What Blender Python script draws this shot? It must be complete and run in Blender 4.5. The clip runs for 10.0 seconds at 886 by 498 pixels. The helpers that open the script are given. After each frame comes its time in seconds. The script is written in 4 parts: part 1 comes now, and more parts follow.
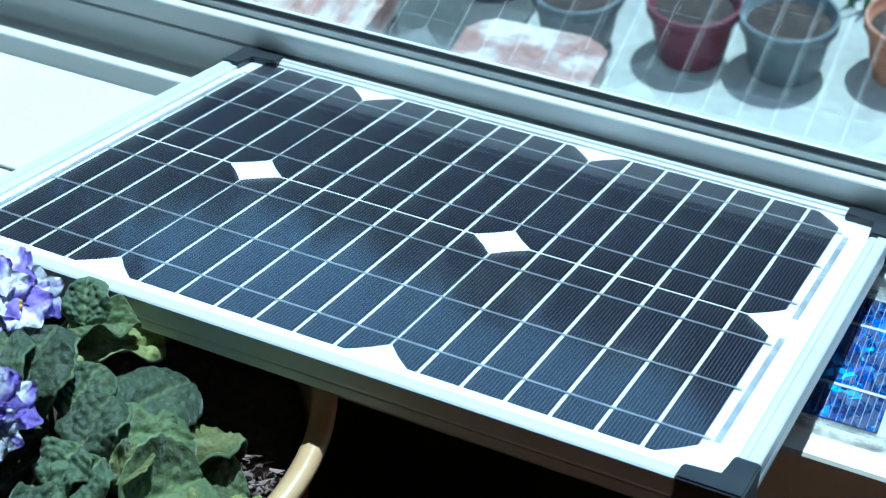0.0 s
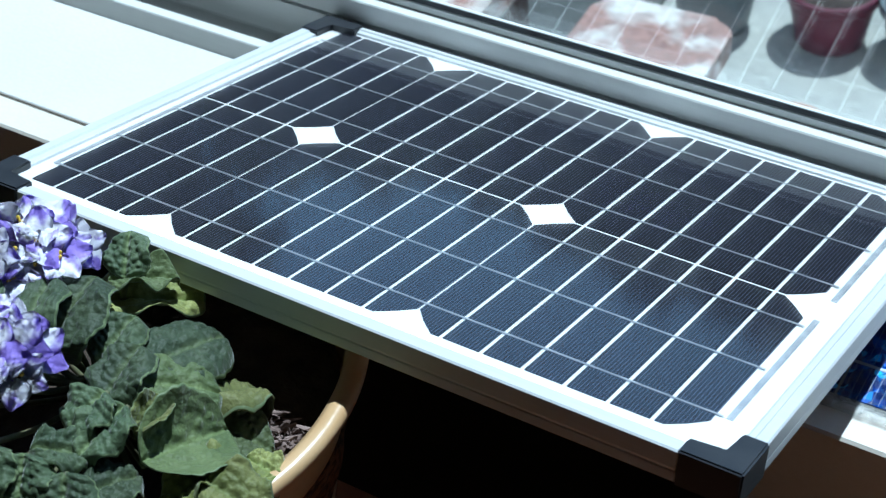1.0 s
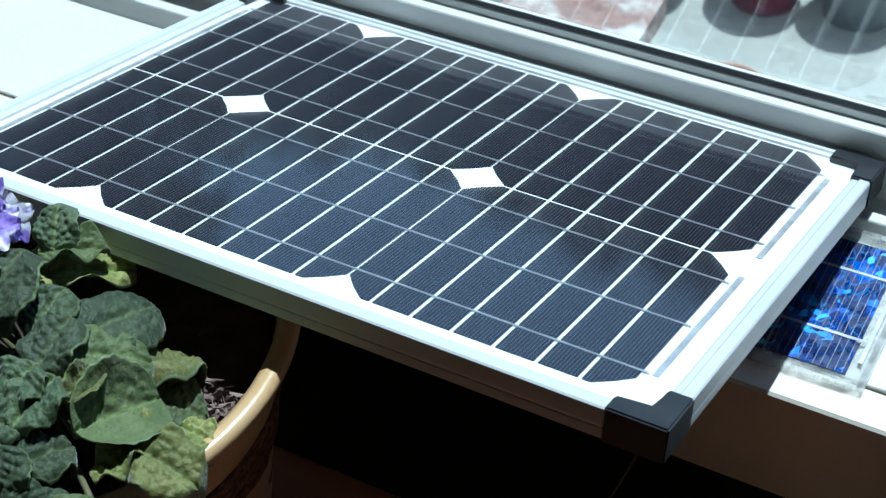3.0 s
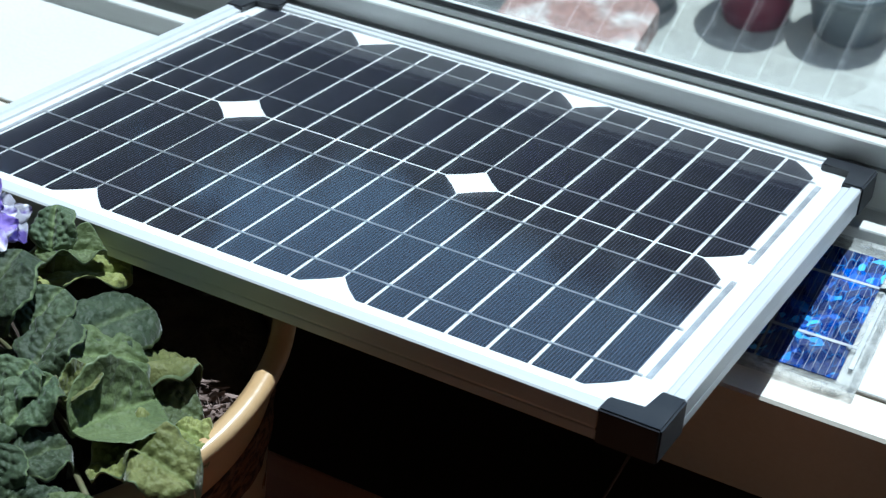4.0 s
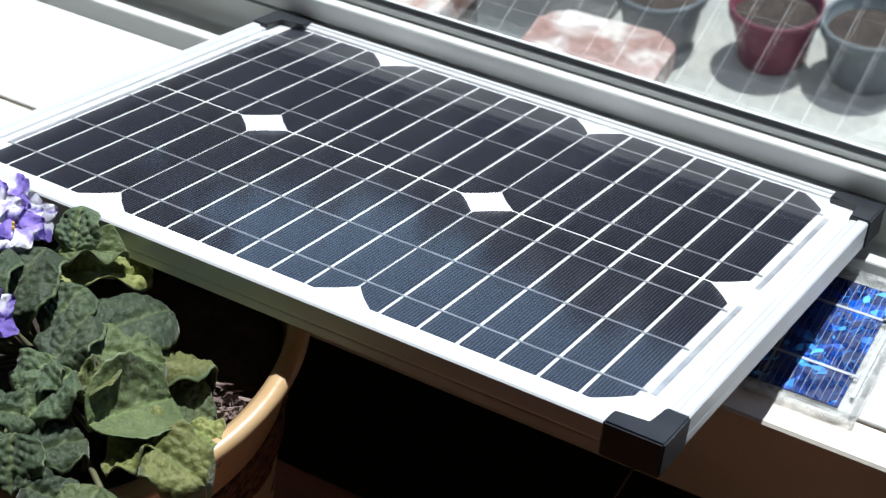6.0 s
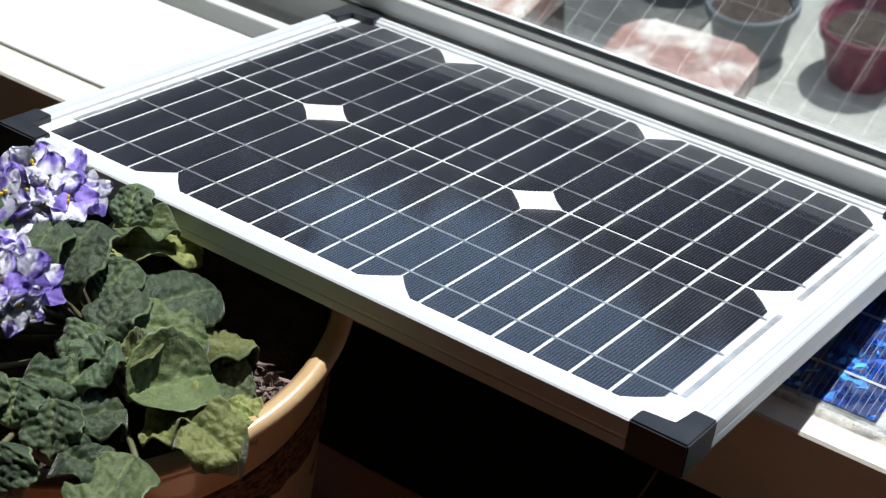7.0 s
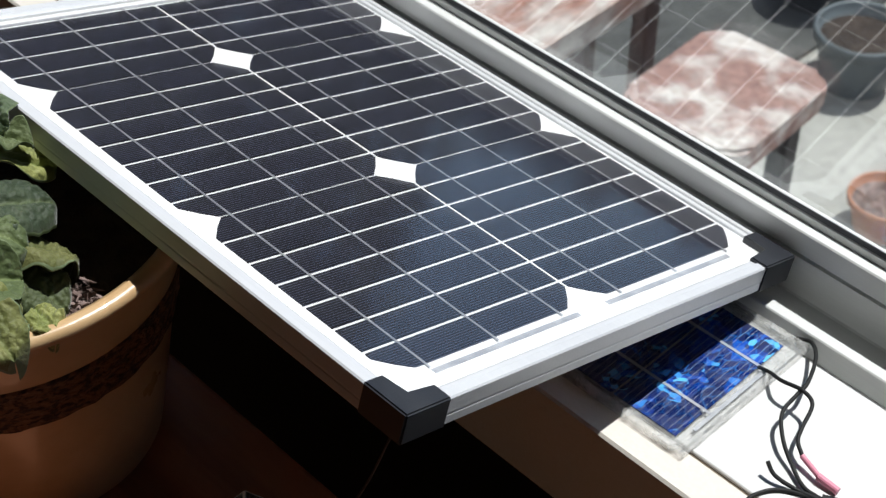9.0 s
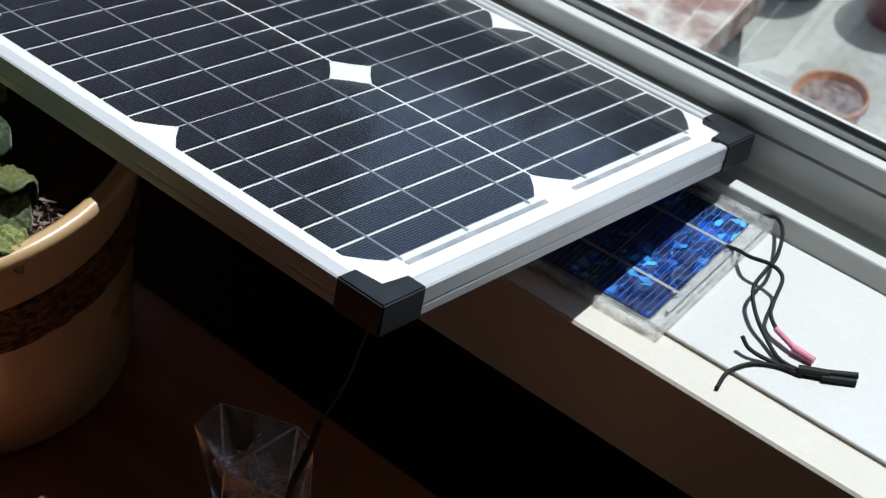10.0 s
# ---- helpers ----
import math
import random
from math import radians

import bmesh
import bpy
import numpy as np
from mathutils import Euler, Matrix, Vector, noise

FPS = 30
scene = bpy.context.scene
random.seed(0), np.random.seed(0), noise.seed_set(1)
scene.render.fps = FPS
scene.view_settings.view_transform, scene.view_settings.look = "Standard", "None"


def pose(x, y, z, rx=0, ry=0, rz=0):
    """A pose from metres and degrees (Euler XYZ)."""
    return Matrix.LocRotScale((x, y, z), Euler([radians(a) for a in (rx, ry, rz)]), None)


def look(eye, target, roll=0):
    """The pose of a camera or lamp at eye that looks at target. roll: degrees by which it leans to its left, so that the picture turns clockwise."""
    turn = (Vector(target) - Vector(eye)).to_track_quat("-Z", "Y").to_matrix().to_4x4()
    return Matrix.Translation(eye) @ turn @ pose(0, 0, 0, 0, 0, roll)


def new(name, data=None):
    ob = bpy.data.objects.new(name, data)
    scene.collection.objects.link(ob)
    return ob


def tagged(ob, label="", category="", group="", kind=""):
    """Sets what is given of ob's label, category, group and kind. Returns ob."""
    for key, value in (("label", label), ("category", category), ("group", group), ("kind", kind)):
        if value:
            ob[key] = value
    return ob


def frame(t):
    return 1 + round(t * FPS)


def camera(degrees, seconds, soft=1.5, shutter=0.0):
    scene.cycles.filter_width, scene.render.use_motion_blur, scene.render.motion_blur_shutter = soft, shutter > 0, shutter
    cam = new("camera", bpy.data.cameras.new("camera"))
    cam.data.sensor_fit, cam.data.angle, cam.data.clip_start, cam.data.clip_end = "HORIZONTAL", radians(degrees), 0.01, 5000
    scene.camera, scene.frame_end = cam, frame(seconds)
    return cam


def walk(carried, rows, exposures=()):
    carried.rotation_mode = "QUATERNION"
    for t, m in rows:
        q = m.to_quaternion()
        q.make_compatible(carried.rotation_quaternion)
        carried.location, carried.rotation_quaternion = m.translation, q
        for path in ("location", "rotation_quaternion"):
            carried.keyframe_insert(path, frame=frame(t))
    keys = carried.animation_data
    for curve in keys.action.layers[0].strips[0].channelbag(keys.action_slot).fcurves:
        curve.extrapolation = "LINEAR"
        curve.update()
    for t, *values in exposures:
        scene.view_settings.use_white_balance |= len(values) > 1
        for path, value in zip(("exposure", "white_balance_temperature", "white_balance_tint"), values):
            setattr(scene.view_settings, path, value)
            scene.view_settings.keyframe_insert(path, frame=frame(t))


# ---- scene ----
cam = camera(29.48, 10.0, soft=1.3)
EXPOSURES = [(0, 0.42, 4450, -15), (0.5, 0.36, 4850, -6), (1, 0.24, 4950, -5), (2.5, 0.2, 5000, -8), (4.5, 0.25, 5400, 0), (6.5, 0.38, 5950, 6), (7, 0.28, 6000, 6), (8, 0.60, 6150, 8), (8.5, 0.28, 6100, 8), (9, 0.08, 6150, 8), (9.5, 0.28, 6150, 8), (10, -0.14, 5850, 4)]
PATH = [
    (0, (0.3276, -0.5396, 0.6135), (0.0599, -0.0268, 0.0903), -2.69),
    (0.5, (0.3720, -0.5320, 0.6182), (0.0513, -0.0452, 0.1000), -3.83),
    (1, (0.3853, -0.5206, 0.6138), (0.0525, -0.0509, 0.0874), -5.68),
    (1.5, (0.3900, -0.5257, 0.6117), (0.0634, -0.0582, 0.0795), -6.09),
    (2, (0.3932, -0.5239, 0.6122), (0.0782, -0.0563, 0.0732), -6.00),
    (2.5, (0.3946, -0.5199, 0.6168), (0.0856, -0.0501, 0.0762), -5.67),
    (4, (0.3982, -0.5287, 0.6160), (0.0920, -0.0494, 0.0823), -4.75),
    (4.5, (0.3977, -0.5367, 0.6155), (0.0950, -0.0554, 0.0816), -4.32),
    (5, (0.4025, -0.5346, 0.6145), (0.1008, -0.0520, 0.0811), -4.52),
    (6.5, (0.4114, -0.5517, 0.6226), (0.0894, -0.0636, 0.1063), -2.23),
    (7, (0.4322, -0.5450, 0.6229), (0.0803, -0.0794, 0.1053), -2.73),
    (7.5, (0.4843, -0.4758, 0.6317), (0.0523, -0.0803, 0.1166), 1.52),
    (8, (0.5392, -0.4311, 0.6516), (0.0637, -0.0749, 0.1463), -0.61),
    (8.5, (0.5719, -0.4275, 0.6474), (0.1176, -0.0487, 0.1390), -0.56),
    (9, (0.5879, -0.4477, 0.6334), (0.1713, -0.0456, 0.1107), 0.35),
    (9.5, (0.5946, -0.4631, 0.6329), (0.1983, -0.0587, 0.0964), 0.42),
    (10, (0.5888, -0.4637, 0.6129), (0.2030, -0.0567, 0.0707), -1.68),
]
walk(cam, [(t, look(eye, target, roll)) for t, eye, target, roll in PATH], EXPOSURES)
cam.data.dof.use_dof = True
cam.data.dof.focus_distance = 0.79
cam.data.dof.aperture_fstop = 23.0

# ---- light: high midday sun through the window, blue sky ----
SUN_ELEV, SUN_AZ = 69.0, 12.0        # degrees; azimuth from +y towards +x
world = bpy.data.worlds.new("sky")
scene.world = world
world.use_nodes = True
wn = world.node_tree.nodes
sky = wn.new("ShaderNodeTexSky")
sky.sky_type = "NISHITA"
sky.sun_disc = False
sky.sun_elevation = radians(SUN_ELEV)
sky.sun_rotation = radians(SUN_AZ)
world.node_tree.links.new(sky.outputs[0], wn["Background"].inputs[0])
wn["Background"].inputs[1].default_value = 0.11
sun = new("sun", bpy.data.lights.new("sun", "SUN"))
sun.data.energy, sun.data.angle, sun.data.color = 4.6, radians(0.5), (1.0, 0.965, 0.91)
ce, se = math.cos(radians(SUN_ELEV)), math.sin(radians(SUN_ELEV))
sun_way = Vector((math.sin(radians(SUN_AZ)) * ce, math.cos(radians(SUN_AZ)) * ce, se))
sun.matrix_world = look(sun_way * 5, (0, 0, 0))


# ---- materials ----
def material(name, color, rough=0.5, metal=0.0, other=None, scale=20.0, blend=(0.4, 0.65), bump=0.0, bump_scale=200.0,
             coat=0.0, spec=0.5, stretch=(1, 1, 1), fine=0.12):
    m = bpy.data.materials.new(name)
    m.use_nodes = True
    nt = m.node_tree
    n, l = nt.nodes, nt.links
    p = n["Principled BSDF"]
    p.inputs["Roughness"].default_value = rough
    p.inputs["Metallic"].default_value = metal
    p.inputs["Coat Weight"].default_value = coat
    p.inputs["Specular IOR Level"].default_value = spec
    co = n.new("ShaderNodeTexCoord")
    mp = n.new("ShaderNodeMapping")
    mp.inputs["Scale"].default_value = stretch
    l.new(co.outputs["Object"], mp.inputs["Vector"])
    a = n.new("ShaderNodeTexNoise")
    a.inputs["Scale"].default_value, a.inputs["Detail"].default_value = scale, 6
    l.new(mp.outputs[0], a.inputs["Vector"])
    r = n.new("ShaderNodeValToRGB")
    r.color_ramp.elements[0].position, r.color_ramp.elements[1].position = blend
    r.color_ramp.elements[0].color = (*color, 1)
    r.color_ramp.elements[1].color = (*(other or [c * 0.82 for c in color]), 1)
    l.new(a.outputs["Fac"], r.inputs[0])
    b = n.new("ShaderNodeTexNoise")
    b.inputs["Scale"].default_value, b.inputs["Detail"].default_value = bump_scale, 4
    l.new(mp.outputs[0], b.inputs["Vector"])
    mix = n.new("ShaderNodeMix")
    mix.data_type, mix.blend_type = "RGBA", "OVERLAY"
    mix.inputs["Factor"].default_value = fine
    l.new(r.outputs[0], mix.inputs["A"])
    l.new(b.outputs["Fac"], mix.inputs["B"])
    l.new(mix.outputs["Result"], p.inputs["Base Color"])
    rr = n.new("ShaderNodeMapRange")
    rr.inputs["To Min"].default_value, rr.inputs["To Max"].default_value = max(rough - 0.08, 0.02), min(rough + 0.1, 1)
    l.new(a.outputs["Fac"], rr.inputs["Value"])
    l.new(rr.outputs[0], p.inputs["Roughness"])
    if bump:
        bm_ = n.new("ShaderNodeBump")
        bm_.inputs["Strength"].default_value, bm_.inputs["Distance"].default_value = 1.0, bump
        l.new(b.outputs["Fac"], bm_.inputs["Height"])
        l.new(bm_.outputs[0], p.inputs["Normal"])
    return m


def glass_sheet(name, rough, tint, gain=1.0):
    """A clear sheet: what lies behind it shows through, with a Fresnel gloss."""
    m = bpy.data.materials.new(name)
    m.use_nodes = True
    n, l = m.node_tree.nodes, m.node_tree.links
    n.remove(n["Principled BSDF"])
    t, gl, mx, fr = (n.new("ShaderNode" + k) for k in ("BsdfTransparent", "BsdfGlossy", "MixShader", "Fresnel"))
    t.inputs[0].default_value = (*tint, 1)
    gl.inputs["Roughness"].default_value = rough
    fr.inputs["IOR"].default_value = 1.5
    mu = n.new("ShaderNodeMath")
    mu.operation = "MULTIPLY"
    mu.inputs[1].default_value = gain
    l.new(fr.outputs[0], mu.inputs[0])
    l.new(mu.outputs[0], mx.inputs[0])
    l.new(t.outputs[0], mx.inputs[1])
    l.new(gl.outputs[0], mx.inputs[2])
    l.new(mx.outputs[0], n["Material Output"].inputs[0])
    return m


def cloudy(name, color, rough, lo, hi, scale):
    """Clear matter with cloudy, scratched patches of pale body in it."""
    m = bpy.data.materials.new(name)
    m.use_nodes = True
    n, l = m.node_tree.nodes, m.node_tree.links
    p = n["Principled BSDF"]
    p.inputs["Base Color"].default_value = (*color, 1)
    p.inputs["Roughness"].default_value = rough
    co, tx, rr, t, mx = n.new("ShaderNodeTexCoord"), n.new("ShaderNodeTexNoise"), n.new("ShaderNodeMapRange"), n.new("ShaderNodeBsdfTransparent"), n.new("ShaderNodeMixShader")
    tx.inputs["Scale"].default_value, tx.inputs["Detail"].default_value, tx.inputs["Distortion"].default_value = scale, 6, 1.5
    rr.inputs["From Min"].default_value, rr.inputs["From Max"].default_value = 0.42, 0.68
    rr.inputs["To Min"].default_value, rr.inputs["To Max"].default_value = lo, hi
    l.new(co.outputs["Object"], tx.inputs["Vector"])
    l.new(tx.outputs["Fac"], rr.inputs["Value"])
    l.new(rr.outputs[0], mx.inputs[0])
    l.new(t.outputs[0], mx.inputs[1])
    l.new(p.outputs[0], mx.inputs[2])
    l.new(mx.outputs[0], n["Material Output"].inputs[0])
    return m


def cell_material():
    """Dark blue-black monocrystalline silicon with fine silver fingers along the strip."""
    m = material("mono_silicon", (0.0032, 0.0030, 0.0060), 0.35, 0.0, (0.0050, 0.0052, 0.0115), 30, spec=0.3, fine=0.05)
    n, l = m.node_tree.nodes, m.node_tree.links
    p = n["Principled BSDF"]
    co = n.new("ShaderNodeTexCoord")
    sx = n.new("ShaderNodeSeparateXYZ")
    l.new(co.outputs["Object"], sx.inputs[0])
    d1 = n.new("ShaderNodeMath"); d1.operation = "MULTIPLY"; d1.inputs[1].default_value = 1 / 0.00165
    d2 = n.new("ShaderNodeMath"); d2.operation = "FRACT"
    d3 = n.new("ShaderNodeMath"); d3.operation = "GREATER_THAN"; d3.inputs[1].default_value = 0.85
    l.new(sx.outputs["X"], d1.inputs[0]); l.new(d1.outputs[0], d2.inputs[0]); l.new(d2.outputs[0], d3.inputs[0])
    was = p.inputs["Base Color"].links[0].from_socket
    info = n.new("ShaderNodeObjectInfo")
    vary = n.new("ShaderNodeMapRange")
    vary.inputs["To Min"].default_value, vary.inputs["To Max"].default_value = 0.75, 1.3
    l.new(info.outputs["Random"], vary.inputs["Value"])
    tone = n.new("ShaderNodeMix"); tone.data_type, tone.blend_type = "RGBA", "MULTIPLY"
    tone.inputs["Factor"].default_value = 1.0
    l.new(was, tone.inputs["A"]); l.new(vary.outputs[0], tone.inputs["B"])
    mx = n.new("ShaderNodeMix"); mx.data_type = "RGBA"
    mx.inputs["B"].default_value = (0.162, 0.169, 0.235, 1)
    l.new(d3.outputs[0], mx.inputs["Factor"]); l.new(tone.outputs["Result"], mx.inputs["A"])
    l.new(mx.outputs["Result"], p.inputs["Base Color"])
    return m


def poly_material():
    """Blue polycrystalline silicon: angular crystal flakes, a few of them glinting."""
    m = bpy.data.materials.new("poly_silicon")
    m.use_nodes = True
    n, l = m.node_tree.nodes, m.node_tree.links
    p = n["Principled BSDF"]
    p.inputs["Roughness"].default_value = 0.3
    co = n.new("ShaderNodeTexCoord")
    wob = n.new("ShaderNodeTexNoise"); wob.inputs["Scale"].default_value = 60
    add = n.new("ShaderNodeVectorMath"); add.operation = "MULTIPLY_ADD"
    add.inputs[1].default_value = (0.010, 0.010, 0)
    l.new(co.outputs["Object"], wob.inputs["Vector"])
    l.new(wob.outputs["Color"], add.inputs[0]); l.new(co.outputs["Object"], add.inputs[2])
    v = n.new("ShaderNodeTexVoronoi"); v.inputs["Scale"].default_value = 250
    v2 = n.new("ShaderNodeTexVoronoi"); v2.inputs["Scale"].default_value = 85
    l.new(add.outputs[0], v.inputs["Vector"]); l.new(add.outputs[0], v2.inputs["Vector"])
    s1, s2 = n.new("ShaderNodeSeparateColor"), n.new("ShaderNodeSeparateColor")
    l.new(v.outputs["Color"], s1.inputs[0]); l.new(v2.outputs["Color"], s2.inputs[0])
    mu = n.new("ShaderNodeMath"); mu.operation = "MULTIPLY"
    l.new(s1.outputs[0], mu.inputs[0]); l.new(s2.outputs[1], mu.inputs[1])
    r = n.new("ShaderNodeValToRGB")
    e = r.color_ramp.elements
    e[0].position, e[0].color = 0.0, (0.002, 0.012, 0.085, 1)
    e[1].position, e[1].color = 0.75, (0.14, 0.58, 1.0, 1)
    k = e.new(0.30); k.color = (0.002, 0.022, 0.20, 1)
    k = e.new(0.48); k.color = (0.005, 0.085, 0.52, 1)
    l.new(mu.outputs[0], r.inputs[0])
    ed = n.new("ShaderNodeTexVoronoi"); ed.feature = "DISTANCE_TO_EDGE"; ed.inputs["Scale"].default_value = 240
    st = n.new("ShaderNodeVectorMath"); st.operation = "MULTIPLY"; st.inputs[1].default_value = (1.0, 0.45, 1)
    l.new(add.outputs[0], st.inputs[0]); l.new(st.outputs[0], ed.inputs["Vector"])
    th = n.new("ShaderNodeMapRange")
    for k_, v_ in (("From Min", 0.008), ("From Max", 0.035), ("To Min", 0.8), ("To Max", 0.0)):
        th.inputs[k_].default_value = v_
    l.new(ed.outputs["Distance"], th.inputs["Value"])
    ga = n.new("ShaderNodeMath"); ga.operation = "MULTIPLY"
    l.new(th.outputs[0], ga.inputs[0]); l.new(s2.outputs[2], ga.inputs[1])
    mxs = n.new("ShaderNodeMix"); mxs.data_type = "RGBA"
    mxs.inputs["B"].default_value = (0.06, 0.36, 1.0, 1)
    l.new(r.outputs[0], mxs.inputs["A"]); l.new(ga.outputs[0], mxs.inputs["Factor"])
    l.new(mxs.outputs["Result"], p.inputs["Base Color"])
    rv = n.new("ShaderNodeMapRange"); rv.inputs["To Min"].default_value = 0.15; rv.inputs["To Max"].default_value = 0.5
    l.new(s1.outputs[1], rv.inputs["Value"]); l.new(rv.outputs[0], p.inputs["Roughness"])
    return m


def flaked_paint():
    """Old orange-pink paint worn through to pale wood in patches."""
    m = material("flaked_paint", (0.30, 0.145, 0.108), 0.75, 0, (0.53, 0.475, 0.435), 13, (0.40, 0.57), 0.002, 70, stretch=(1.8, 0.6, 1), fine=0.65)
    return m


def petal_material():
    m = material("petal", (0.82, 0.80, 0.90), 0.6, 0, (0.28, 0.19, 0.66), 60, (0.49, 0.58), 0.0003, 500)
    p = m.node_tree.nodes["Principled BSDF"]
    p.inputs["Subsurface Weight"].default_value = 0.1
    p.inputs["Subsurface Radius"].default_value = (0.002, 0.002, 0.003)
    return m


def leaf_material(name, c, d):
    """Hairy quilted leaf: raised cells between sunken veins."""
    m = material(name, c, 0.58, 0, d, 60, (0.35, 0.7), 0.0005, 700, spec=0.35, fine=0.3)
    n, l = m.node_tree.nodes, m.node_tree.links
    p = n["Principled BSDF"]
    co = n.new("ShaderNodeTexCoord")
    v = n.new("ShaderNodeTexVoronoi"); v.inputs["Scale"].default_value = 300
    l.new(co.outputs["Object"], v.inputs["Vector"])
    b = n.new("ShaderNodeBump"); b.invert = True
    b.inputs["Distance"].default_value = 0.0006; b.inputs["Strength"].default_value = 0.6
    l.new(v.outputs["Distance"], b.inputs["Height"])
    l.new(p.inputs["Normal"].links[0].from_socket, b.inputs["Normal"])
    l.new(b.outputs[0], p.inputs["Normal"])
    sx = n.new("ShaderNodeSeparateXYZ")
    l.new(co.outputs["Object"], sx.inputs[0])
    ab = n.new("ShaderNodeMath"); ab.operation = "ABSOLUTE"
    l.new(sx.outputs["Y"], ab.inputs[0])
    rb = n.new("ShaderNodeMapRange")
    for k_, v_ in (("From Min", 0.0004), ("From Max", 0.0022), ("To Min", 0.3), ("To Max", 0.0)):
        rb.inputs[k_].default_value = v_
    l.new(ab.outputs[0], rb.inputs["Value"])
    mr = n.new("ShaderNodeMix"); mr.data_type = "RGBA"
    mr.inputs["B"].default_value = (0.20, 0.25, 0.09, 1)
    l.new(p.inputs["Base Color"].links[0].from_socket, mr.inputs["A"])
    l.new(rb.outputs[0], mr.inputs["Factor"])
    l.new(mr.outputs["Result"], p.inputs["Base Color"])
    info, vary, tone = n.new("ShaderNodeObjectInfo"), n.new("ShaderNodeMapRange"), n.new("ShaderNodeMix")
    vary.inputs["To Min"].default_value, vary.inputs["To Max"].default_value = 0.66, 1.38
    tone.data_type, tone.blend_type = "RGBA", "MULTIPLY"
    tone.inputs["Factor"].default_value = 1.0
    l.new(info.outputs["Random"], vary.inputs["Value"])
    l.new(mr.outputs["Result"], tone.inputs["A"])
    l.new(vary.outputs[0], tone.inputs["B"])
    l.new(tone.outputs["Result"], p.inputs["Base Color"])
    p.inputs["Sheen Weight"].default_value = 0.3
    p.inputs["Sheen Roughness"].default_value = 0.4
    return m


